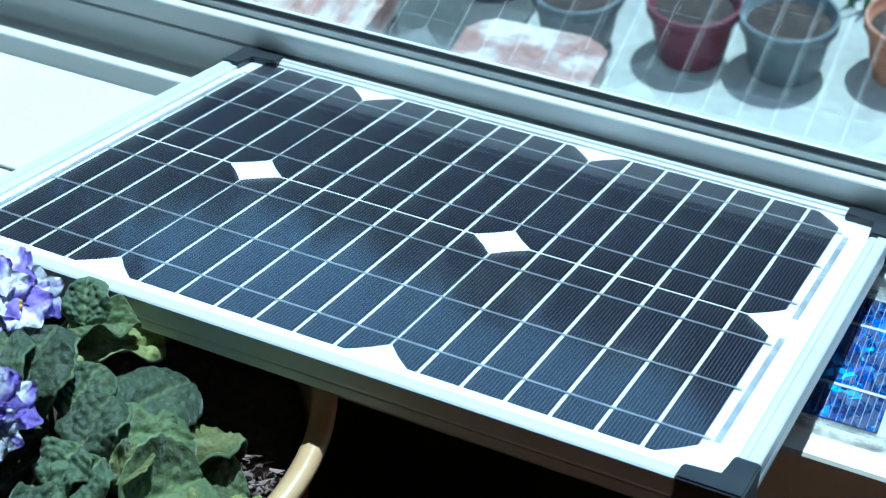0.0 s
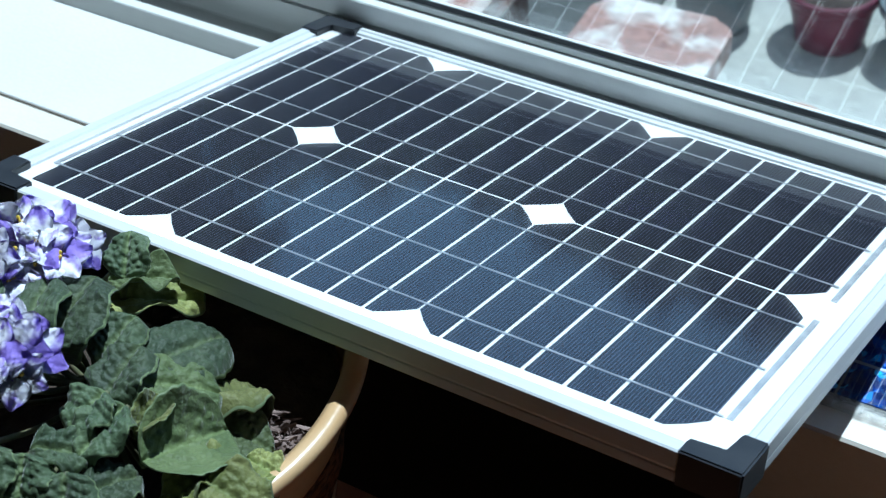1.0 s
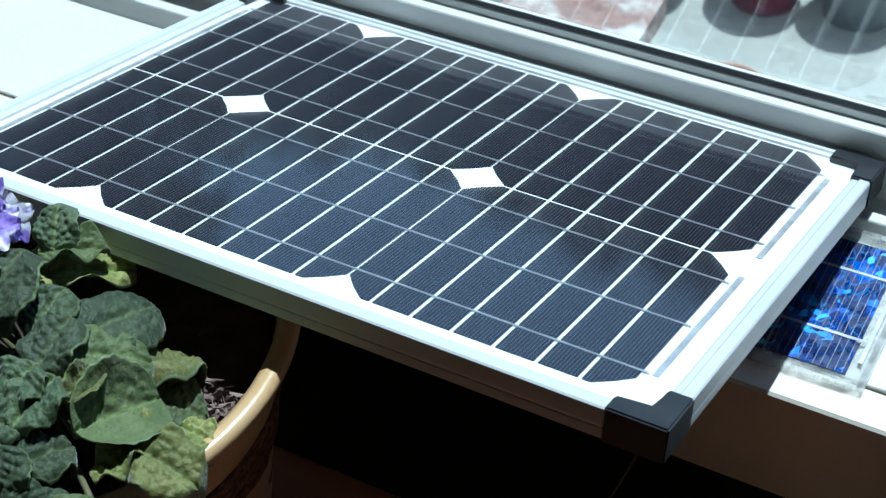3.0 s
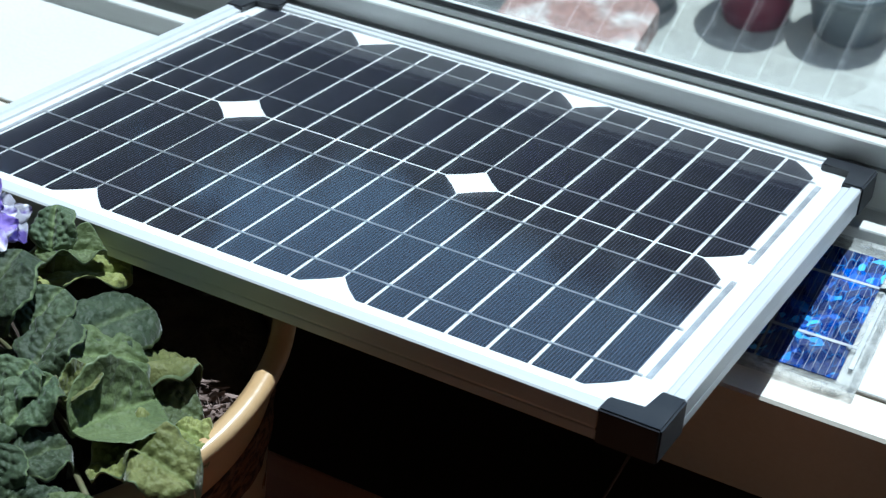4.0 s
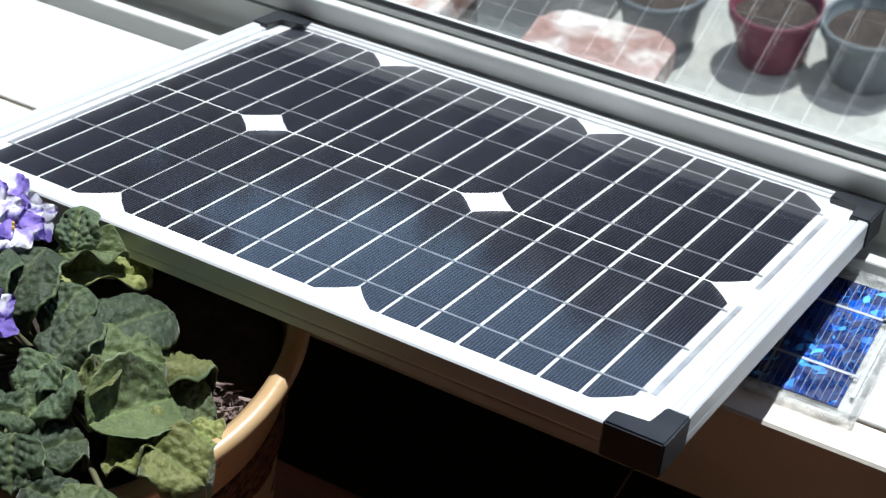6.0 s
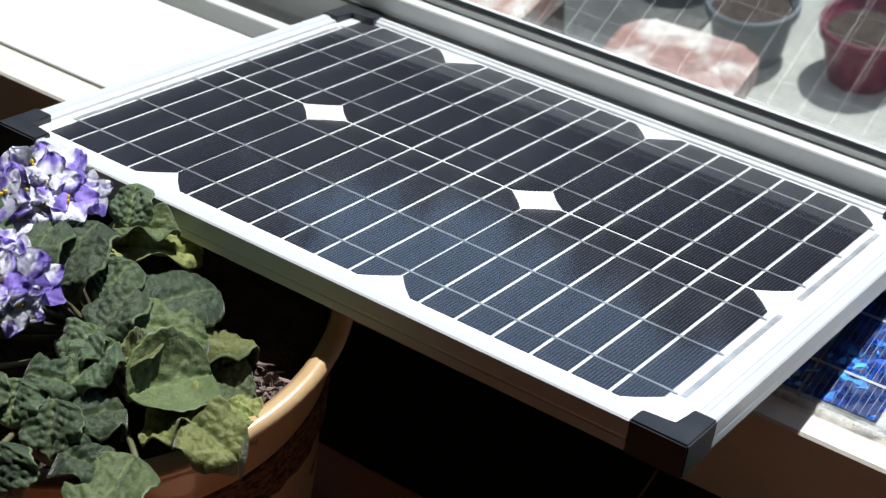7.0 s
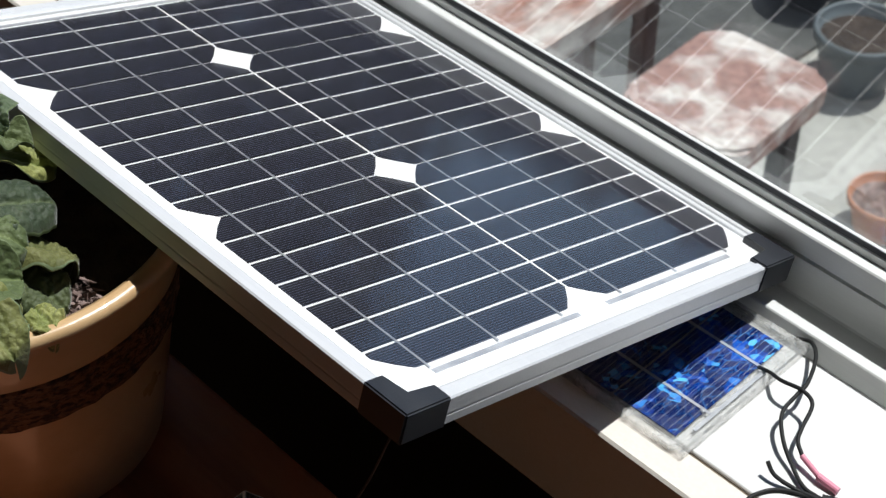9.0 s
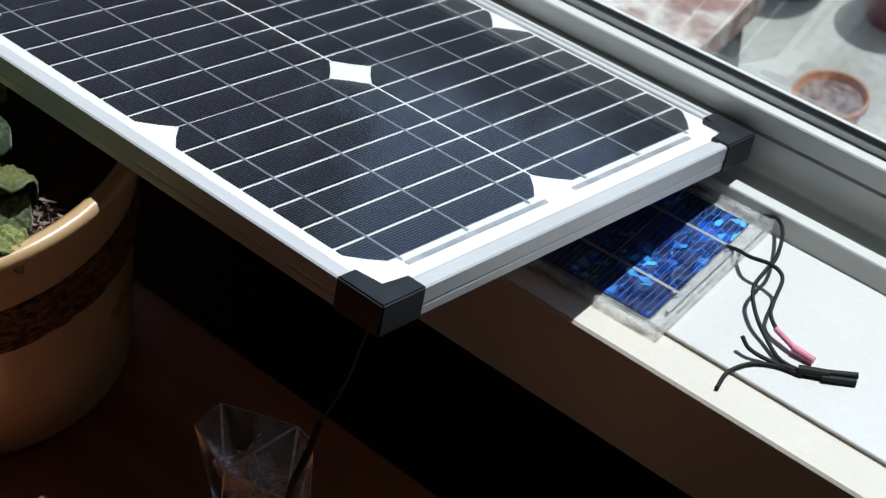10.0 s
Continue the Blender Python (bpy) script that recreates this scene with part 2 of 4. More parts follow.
M = {
    "alu": material("anodised_aluminium", (0.675, 0.685, 0.705), 0.45, 0.20, (0.615, 0.625, 0.65), 14, bump=0.00004, bump_scale=900, stretch=(0.05, 1, 1)),
    "cap": material("black_plastic", (0.018, 0.020, 0.026), 0.42, 0, (0.026, 0.028, 0.034), 60, bump=0.00006, bump_scale=1400),
    "back": material("white_backsheet", (0.86, 0.86, 0.86), 0.5, 0, (0.82, 0.82, 0.83), 12),
    "cell": cell_material(),
    "ribbon": material("tinned_ribbon", (0.50, 0.51, 0.54), 0.42, 0.5, (0.36, 0.37, 0.40), 90, bump=0.00008, bump_scale=700),
    "panel_glass": glass_sheet("panel_glass", 0.07, (0.97, 0.98, 0.98), 2.15),
    "window_glass": glass_sheet("window_glass", 0.0, (0.96, 0.98, 0.97), 2.3),
    "sill": material("white_sill_paint", (0.70, 0.695, 0.685), 0.42, 0, (0.655, 0.65, 0.635), 6, bump=0.00015, bump_scale=350),
    "nosing": material("cream_paint", (0.72, 0.675, 0.61), 0.45, 0, (0.67, 0.625, 0.56), 9, bump=0.00015, bump_scale=350),
    "frame": material("grey_white_aluminium", (0.69, 0.70, 0.69), 0.40, 0.0, (0.64, 0.65, 0.64), 12, bump=0.00006, bump_scale=600, stretch=(0.1, 1, 1)),
    "gasket": material("rubber_gasket", (0.10, 0.105, 0.11), 0.55, 0, (0.075, 0.075, 0.08), 50),
    "wall": material("tan_wall_paint", (0.18, 0.135, 0.095), 0.8, 0, (0.155, 0.12, 0.085), 4, bump=0.0004, bump_scale=160),
    # near-black base puts the deep shade under the sill into the wall colour
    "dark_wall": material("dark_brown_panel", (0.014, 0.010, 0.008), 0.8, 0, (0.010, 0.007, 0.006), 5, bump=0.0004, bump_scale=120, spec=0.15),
    "ceiling": material("brown_grey_ceiling_paint", (0.13, 0.12, 0.108), 0.85, 0, (0.11, 0.10, 0.09), 4),
    "floor": material("brown_floor_board", (0.18, 0.115, 0.070), 0.5, 0, (0.14, 0.088, 0.053), 7, stretch=(0.3, 3, 1)),
    "table": material("red_brown_wood", (0.30, 0.115, 0.052), 0.42, 0, (0.20, 0.072, 0.032), 9, bump=0.0003, bump_scale=60, stretch=(0.4, 4, 4)),
    "pot": material("ochre_glaze", (0.60, 0.42, 0.23), 0.30, 0, (0.53, 0.34, 0.17), 14, bump=0.0003, bump_scale=90, coat=0.35),
    "pot_band": material("brown_bark_band", (0.17, 0.08, 0.036), 0.75, 0, (0.035, 0.016, 0.008), 190, (0.45, 0.56), bump=0.004, bump_scale=260, stretch=(1, 1, 1.6), fine=0.4),
    "soil": material("potting_soil", (0.035, 0.024, 0.018), 0.9, 0, (0.07, 0.05, 0.038), 60, bump=0.004, bump_scale=180),
    "leaf_a": leaf_material("leaf_dark", (0.034, 0.054, 0.026), (0.072, 0.098, 0.048)),
    "leaf_b": leaf_material("leaf_light", (0.120, 0.140, 0.034), (0.235, 0.240, 0.080)),
    "leaf_c": leaf_material("leaf_mid", (0.058, 0.082, 0.028), (0.110, 0.138, 0.054)),
    "leaf_rim": material("pale_leaf_margin", (0.17, 0.21, 0.105), 0.6, 0, (0.11, 0.15, 0.07), 140),
    "stem": material("hairy_stem", (0.11, 0.12, 0.055), 0.7, 0, (0.15, 0.13, 0.07), 80),
    "petal": petal_material(),
    "pollen": material("yellow_pollen", (0.75, 0.52, 0.06), 0.7),
    "poly": poly_material(),
    "resin": glass_sheet("clear_resin", 0.06, (0.90, 0.91, 0.90), 1.3),
    "resin_edge": cloudy("clear_resin_edge", (0.78, 0.78, 0.76), 0.12, 0.12, 0.45, 60),
    "chipped": cloudy("chipped_crystal_edge", (0.94, 0.94, 0.92), 0.3, 0.6, 1.0, 160),
    "veil": cloudy("crystal_veil", (0.92, 0.92, 0.90), 0.3, 0.1, 0.9, 110),
    "wire": material("black_wire", (0.014, 0.014, 0.015), 0.6, 0, (0.022, 0.022, 0.022), 90, spec=0.25),
    "pink": material("pink_shrink_tube", (0.70, 0.27, 0.36), 0.5, 0, (0.64, 0.22, 0.31), 90),
    "debris": material("dry_leaf", (0.10, 0.065, 0.055), 0.9, 0, (0.30, 0.22, 0.20), 120),
    "patio": material("pale_concrete", (0.42, 0.405, 0.37), 0.85, 0, (0.34, 0.33, 0.30), 5, bump=0.002, bump_scale=60, fine=0.3),
    "paint": flaked_paint(),
    "worn_paint": material("worn_pink_paint", (0.29, 0.165, 0.14), 0.75, 0, (0.60, 0.54, 0.50), 17, (0.46, 0.62), 0.002, 110, fine=0.6),
    "maroon": material("maroon_plastic", (0.15, 0.028, 0.050), 0.4, 0, (0.12, 0.022, 0.042), 10),
    "grey_pot": material("grey_plastic", (0.16, 0.18, 0.19), 0.45, 0, (0.12, 0.135, 0.145), 10),
    "black_pot": material("black_nursery_pot", (0.025, 0.028, 0.034), 0.5, 0, (0.035, 0.038, 0.045), 10),
    "terracotta": material("terracotta", (0.42, 0.17, 0.09), 0.8, 0, (0.5, 0.26, 0.17), 14),
    "grass": material("green_shoots", (0.05, 0.14, 0.03), 0.6, 0, (0.10, 0.2, 0.05), 20),
    "rubber": material("dark_rubber", (0.06, 0.06, 0.058), 0.8, 0, (0.09, 0.09, 0.085), 30, bump=0.001, bump_scale=120),
    "hedge": material("hedge_leaf", (0.018, 0.030, 0.012), 0.6, 0, (0.030, 0.046, 0.018), 3),
    "yellow": material("yellow_cloth", (0.34, 0.25, 0.07), 0.8, 0, (0.25, 0.18, 0.05), 30, bump=0.002, bump_scale=90),
    "render": material("white_house_render", (0.72, 0.71, 0.68), 0.85, 0, (0.66, 0.65, 0.62), 3, bump=0.002, bump_scale=80),
    "bench": material("dark_brown_wood", (0.060, 0.030, 0.024), 0.7, 0, (0.10, 0.055, 0.045), 14, bump=0.001, bump_scale=60, stretch=(3, 0.4, 1), fine=0.3),
    "navy": material("navy_cloth", (0.030, 0.036, 0.060), 0.85, 0, (0.018, 0.022, 0.036), 30, bump=0.002, bump_scale=90),
    "dark_iron": material("black_iron", (0.02, 0.02, 0.022), 0.5, 0.3, (0.035, 0.03, 0.03), 30),
}


def crystal_material():
    m = bpy.data.materials.new("clear_crystal")
    m.use_nodes = True
    p = m.node_tree.nodes["Principled BSDF"]
    p.inputs["Transmission Weight"].default_value = 1.0
    p.inputs["Roughness"].default_value = 0.03
    p.inputs["IOR"].default_value = 1.5
    p.inputs["Base Color"].default_value = (0.97, 0.97, 0.96, 1)
    n, l = m.node_tree.nodes, m.node_tree.links
    co, tx, bp_ = n.new("ShaderNodeTexCoord"), n.new("ShaderNodeTexNoise"), n.new("ShaderNodeBump")
    tx.inputs["Scale"].default_value, tx.inputs["Detail"].default_value, tx.inputs["Distortion"].default_value = 90, 5, 2.5
    bp_.inputs["Distance"].default_value = 0.00025
    l.new(co.outputs["Object"], tx.inputs["Vector"])
    l.new(tx.outputs["Fac"], bp_.inputs["Height"])
    l.new(bp_.outputs[0], p.inputs["Normal"])
    return m


M["crystal"] = crystal_material()


# ---- mesh helpers ----
def part(name, bm, mat, parent=None, label="", smooth=False, at=None, tidy=True):
    me = bpy.data.meshes.new(name)
    if tidy:
        bmesh.ops.recalc_face_normals(bm, faces=bm.faces)
    bm.to_mesh(me)
    bm.free()
    me.materials.append(mat)
    if smooth:
        me.shade_smooth()
    ob = new(name, me)
    ob.parent = parent
    if at is not None:
        ob.matrix_local = at
    if label:
        ob["label"] = label
    return ob


def again(ob, parent, at, name=None):
    """Another piece on the same mesh."""
    o = new(name or ob.name.split(".")[0], ob.data)
    o.parent = parent
    o.matrix_local = at
    return o


def thing(name, at, label, category, group=""):
    e = new(name)
    e.empty_display_size = 0.02
    e.matrix_world = at
    return tagged(e, label, category, group)


def box(a, b, bevel=0.0, bm=None, seg=2):
    bm2 = bmesh.new()
    bmesh.ops.create_cube(bm2, size=1)
    for v in bm2.verts:
        v.co = Vector([(a[i] + b[i]) / 2 + v.co[i] * (b[i] - a[i]) for i in range(3)])
    if bevel:
        bmesh.ops.bevel(bm2, geom=bm2.edges[:], offset=bevel, segments=seg, affect="EDGES", profile=0.5)
    if bm is None:
        return bm2
    me = bpy.data.meshes.new("tmp")
    bm2.to_mesh(me)
    bm2.free()
    bm.from_mesh(me)
    bpy.data.meshes.remove(me)
    return bm


def extrude(profile, lo, hi, axis="x", bm=None):
    """A closed profile swept straight: axis x takes (y, z), y takes (x, z), z takes (x, y)."""
    bm = bm or bmesh.new()

    def put(p, s):
        return {"x": (s, p[0], p[1]), "y": (p[0], s, p[1]), "z": (p[0], p[1], s)}[axis]
    a = [bm.verts.new(put(p, lo)) for p in profile]
    b = [bm.verts.new(put(p, hi)) for p in profile]
    k = len(profile)
    for i in range(k):
        bm.faces.new((a[i], a[(i + 1) % k], b[(i + 1) % k], b[i]))
    bm.faces.new(a)
    bm.faces.new(b)
    return bm


def lathe(profile, n=48, bm=None, wobble=0.0):
    bm = bm or bmesh.new()
    rings = []
    for j, (r, z) in enumerate(profile):
        ring = []
        for i in range(n):
            a = 2 * math.pi * i / n
            k = 1 + wobble * noise.noise(Vector((math.cos(a) * 2, math.sin(a) * 2, z * 20)))
            ring.append(bm.verts.new((r * k * math.cos(a), r * k * math.sin(a), z)))
        rings.append(ring)
    for p, q in zip(rings, rings[1:]):
        for i in range(n):
            bm.faces.new((p[i], p[(i + 1) % n], q[(i + 1) % n], q[i]))
    bm.faces.new(rings[0])
    bm.faces.new(rings[-1])
    return bm


def glide(pts, steps=8):
    pts = [Vector(p) for p in pts]
    pts = [2 * pts[0] - pts[1]] + pts + [2 * pts[-1] - pts[-2]]
    out = []
    for a, b, c, d in zip(pts, pts[1:], pts[2:], pts[3:]):
        for i in range(steps):
            t = i / steps
            out.append(0.5 * (2 * b + (c - a) * t + (2 * a - 5 * b + 4 * c - d) * t * t + (3 * b - a - 3 * c + d) * t ** 3))
    return out + [pts[-2]]


def tube(pts, r, n=8, bm=None, taper=1.0):
    bm = bm or bmesh.new()
    rings = []
    up = Vector((0.3, 0.2, 1)).normalized()
    for i, p in enumerate(pts):
        way = (pts[min(i + 1, len(pts) - 1)] - pts[max(i - 1, 0)]).normalized()
        s = way.cross(up).normalized()
        u = s.cross(way)
        rad = r * (1 + (taper - 1) * i / (len(pts) - 1))
        rings.append([bm.verts.new(p + rad * (math.cos(a) * s + math.sin(a) * u)) for a in (2 * math.pi * j / n for j in range(n))])
    for a, b in zip(rings, rings[1:]):
        for j in range(n):
            bm.faces.new((a[j], a[(j + 1) % n], b[(j + 1) % n], b[j]))
    bm.faces.new(rings[0])
    bm.faces.new(rings[-1])
    return bm


def sheet(a, b, c, d):
    """One flat pane, facing the side from which a, b, c, d run anticlockwise."""
    bm = bmesh.new()
    bm.faces.new([bm.verts.new(p) for p in (a, b, c, d)])
    return bm


# ---- structure: window, sill, walls ----
SILL = -0.008
XA, XB = -1.25, 1.35

nosing = part("sill_nosing", extrude([(0.0065, SILL - 0.074), (0.0065, SILL - 0.0015), (0.0080, SILL), (0.0290, SILL), (0.0295, SILL - 0.0006),
                                      (0.0295, SILL - 0.078), (0.0105, SILL - 0.078)], XA, XB), M["nosing"])
tagged(nosing, "cream-painted front nosing of the window sill", kind="structure")
sill = part("window_sill", extrude([(0.0320, SILL - 0.0006), (0.0326, SILL), (0.1252, SILL), (0.1257, SILL - 0.0006), (0.1257, SILL - 0.05), (0.0320, SILL - 0.05)], XA, XB), M["sill"])
tagged(sill, "white-painted window sill board in full sun", kind="structure")
filler = part("sill_joint", box((XA, 0.0295, SILL - 0.05), (XB, 0.0320, SILL - 0.0022)), M["wall"])
tagged(filler, "recessed joint along the window sill", kind="structure")

track = part("window_track", extrude([
    (0.1257, -0.060), (0.1257, -0.0165), (0.1345, -0.0165), (0.1345, -0.0007), (0.1352, 0.0), (0.1415, 0.0), (0.1421, -0.0007), (0.1421, -0.009),
    (0.1590, -0.007), (0.1600, -0.006), (0.1600, 0.0195), (0.1630, 0.0195), (0.1630, 0.0222), (0.1600, 0.0222), (0.1600, 0.0364), (0.1608, 0.0372), (0.1676, 0.0372),
    (0.1676, 0.0418), (0.1681, 0.0424), (0.1688, 0.0424), (0.1688, -0.060)], XA, XB), M["frame"])
tagged(track, "grey-white aluminium sliding window track", kind="structure")
gasket = part("window_gasket", extrude([(0.1689, 0.020), (0.1689, 0.0426), (0.1680, 0.0428), (0.1689, 0.0452), (0.1698, 0.0452), (0.1698, 0.020)], XA, XB), M["gasket"])
tagged(gasket, "dark rubber gasket along the glass", kind="structure")
bead = part("glazing_bead", extrude([(0.1699, 0.012), (0.1699, 0.0453), (0.1693, 0.0454), (0.1693, 0.0459), (0.1714, 0.0459), (0.1718, 0.0455), (0.1718, 0.012)], XA, XB), M["frame"])
tagged(bead, "thin bright aluminium glazing bead", kind="structure")
outer = part("outer_window_ledge", extrude([(0.1689, -0.06), (0.1689, 0.010), (0.1990, 0.010), (0.232, -0.012), (0.232, -0.06)], XA, XB), M["frame"])
tagged(outer, "grey aluminium outer window ledge", kind="structure")

window = thing("window_1", Matrix(), "wide double-glazed window with aluminium frame", "window")
window["kind"] = "structure"
for k, y in enumerate((0.1722, 0.1852)):
    pane = part("pane", sheet((XA + 0.04, y, 0.012), (XB - 0.04, y, 0.012), (XB - 0.04, y, 1.72), (XA + 0.04, y, 1.72)), M["window_glass"], window, tidy=False)
    pane.visible_shadow = False
for x in (XA, XB - 0.045):
    part("jamb", box((x, 0.1600, 0.0374), (x + 0.045, 0.1717, 1.76), 0.001), M["frame"], window)
    part("jamb", box((x, 0.1900, 0.0110), (x + 0.045, 0.2250, 1.76), 0.001), M["frame"], window)
part("head", box((XA + 0.046, 0.1600, 1.715), (XB - 0.046, 0.225, 1.76), 0.001), M["frame"], window)

RX0, RX1, RY0, FLOOR, CEIL = -2.3, 2.5, -3.4, -0.95, 2.0
for name, a, b, mat in (
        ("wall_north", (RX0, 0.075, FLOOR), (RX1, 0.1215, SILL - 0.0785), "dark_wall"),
        ("wall_north_outer", (RX0, 0.1225, FLOOR), (RX1, 0.230, -0.0605), "render"),
        ("wall_north_left", (RX0, 0.045, SILL - 0.0640), (XA - 0.001, 0.230, CEIL), "wall"),
        ("wall_north_right", (XB + 0.001, 0.045, SILL - 0.0640), (RX1, 0.230, CEIL), "wall"),
        ("wall_north_head", (XA, 0.045, 1.762), (XB, 0.230, CEIL), "wall"),
        ("wall_south", (RX0, RY0 - 0.12, FLOOR), (RX1, RY0, CEIL), "wall"),
        ("wall_west", (RX0 - 0.12, RY0 - 0.12, FLOOR), (RX0 - 0.001, 0.230, CEIL), "wall"),
        ("wall_east", (RX1 + 0.001, RY0 - 0.12, FLOOR), (RX1 + 0.12, 0.230, CEIL), "wall")):
    tagged(part(name, box(a, b), M[mat]), "wall below the window sill, coloured near black for its shade" if mat == "dark_wall" else "plain tan room wall round the window" if mat == "wall" else "white rendered outside wall", kind="structure")
tagged(part("floor", box((RX0 - 0.12, RY0 - 0.12, FLOOR - 0.1), (RX1 + 0.12, 0.0449, FLOOR - 0.001)), M["floor"]), "dark brown wooden floor", kind="structure")
tagged(part("ceiling", box((RX0 - 0.12, RY0 - 0.12, CEIL + 0.001), (RX1 + 0.12, 0.230, CEIL + 0.1)), M["ceiling"]), "plain brown-grey ceiling", kind="structure")

# ---- the large solar panel ----
PANEL = Matrix(((1.0000, 0.0039, -0.0020, 0.0000), (-0.0032, 0.9569, 0.2905, 0.0171), (0.0031, -0.2905, 0.9569, 0.0634), (0, 0, 0, 1)))
U0, U1, V0, VF = -0.1636, 0.2359, 0.1513, 0.1429
LIP, TOP, BOT = 0.0100, 0.0017, -0.0128


def solar_panel():
    p = thing("solar_panel", PANEL, "framed monocrystalline solar panel leaning on the window track and pot", "solar panel")
    prof = [(0, BOT), (0, -0.0086), (0.0002, -0.0080), (0.0002, -0.0075), (0, -0.0069), (0, TOP - 0.0008), (0.0008, TOP), (0.0054, TOP), (0.0064, TOP - 0.0010), (LIP - 0.0012, TOP - 0.0011), (LIP, TOP - 0.0016), (LIP, -0.0020),
            (0.0016, -0.0030), (0.0016, BOT + 0.0016), (0.014, BOT + 0.0016), (0.014, BOT)]
    part("frame_rail", extrude([(-V0 + s, w) for s, w in prof], U0 + 0.0012, U1 - 0.0012), M["alu"], p)
    part("frame_rail", extrude([(VF - s * 0.64, w) for s, w in prof], U0 + 0.0012, U1 - 0.0012), M["alu"], p)
    part("frame_rail", extrude([(U0 + s, w) for s, w in prof], -V0 + LIP + 0.004, VF - LIP, "y"), M["alu"], p)
    part("frame_rail", extrude([(U1 - s, w) for s, w in prof], -V0 + LIP + 0.004, VF - LIP, "y"), M["alu"], p)
    # moulded corner caps
    leg, wide, out = 0.0268, 0.0106, 0.0009
    for su, sv, cu, cv in ((1, 1, U0, -V0), (-1, 1, U1, -V0), (-1, -1, U1, VF), (1, -1, U0, VF)):
        ell = [(-out, -out), (leg, -out), (leg, wide), (wide, wide), (wide, leg), (-out, leg)]
        bm = extrude([(cu + su * a, cv + sv * b) for a, b in ell], BOT - 0.0012, TOP + 0.0010, "z")
        bmesh.ops.bevel(bm, geom=bm.edges[:], offset=0.0009, segments=2, affect="EDGES")
        part("corner_cap", bm, M["cap"], p, "black plastic corner cap")
    part("backsheet", box((U0 + 0.003, -V0 + 0.003, -0.0028), (U1 - 0.003, VF - 0.003, -0.0014)), M["back"], p, "white backsheet")
    # cells: 18 strips in two rows, cut from wafers with clipped corners
    pitch, half, cut, v0, v1 = 0.02, 0.00095, 0.0142, 0.0011, 0.1336
    width = pitch - 2 * half

    def strip(left, right, short):
        c = cut
        x0, x1 = (-0.0003 if left else 0.0048 if short > 0 else 0.0), width + (0.0003 if right else -0.0048 if short < 0 else 0.0)
        y0, y1 = v0, v1
        poly = [(x0, y0)] if not left else [(x0 + c, y0), (x0 + c * 0.44, y0 + c * 0.50), (x0, y0 + c)]
        poly += [(x0, y1)] if not left else [(x0, y1 - c), (x0 + c * 0.44, y1 - c * 0.50), (x0 + c, y1)]
        poly += [(x1, y1)] if not right else [(x1 - c, y1), (x1 - c * 0.44, y1 - c * 0.50), (x1, y1 - c)]
        poly += [(x1, y0)] if not right else [(x1, y0 + c), (x1 - c * 0.44, y0 + c * 0.50), (x1 - c, y0)]
        return extrude(poly, -0.0013, -0.0008, "z")
    kinds = {}
    for k in range(18):
        left, right = k in (4, 11), k in (3, 10, 17)
        for row in (1, -1):
            at = Matrix.Translation((-0.15 + pitch * k + half, 0, 0)) @ (Matrix() if row > 0 else Matrix.Rotation(math.pi, 4, "Z") @ Matrix.Translation((-width, 0, 0)))
            short = row if k == 0 else 0
            key = (left, right, short) if row > 0 else (right, left, short)
            if key not in kinds:
                kinds[key] = part("cell", strip(*key), M["cell"], p, at=at)
            else:
                again(kinds[key], p, at)
    for v in (0.0228, 0.0685, 0.1136):
        for s in (1, -1):
            part("busbar", box((-0.1475, s * v - 0.0006, -0.0008), (0.2126, s * v + 0.0006, -0.0005)), M["ribbon"], p)
    for a, b in ((-0.1138, -0.0130), (0.0085, 0.1110)):
        part("end_ribbon", box((0.2138, a, -0.0014), (0.2168, b, -0.0009)), M["ribbon"], p)
    part("end_ribbon", box((-0.1490, -0.1138, -0.0014), (-0.1466, 0.1110, -0.0009)), M["ribbon"], p)
    g = part("cover_glass", sheet((U0 + LIP - 0.002, -V0 + LIP - 0.002, 0.0002), (U1 - LIP + 0.002, -V0 + LIP - 0.002, 0.0002), (U1 - LIP + 0.002, VF - 0.0050, 0.0002), (U0 + LIP - 0.002, VF - 0.0050, 0.0002)), M["panel_glass"], p, "clear cover glass", tidy=False)
    g.visible_shadow = False
    return p


solar_panel()


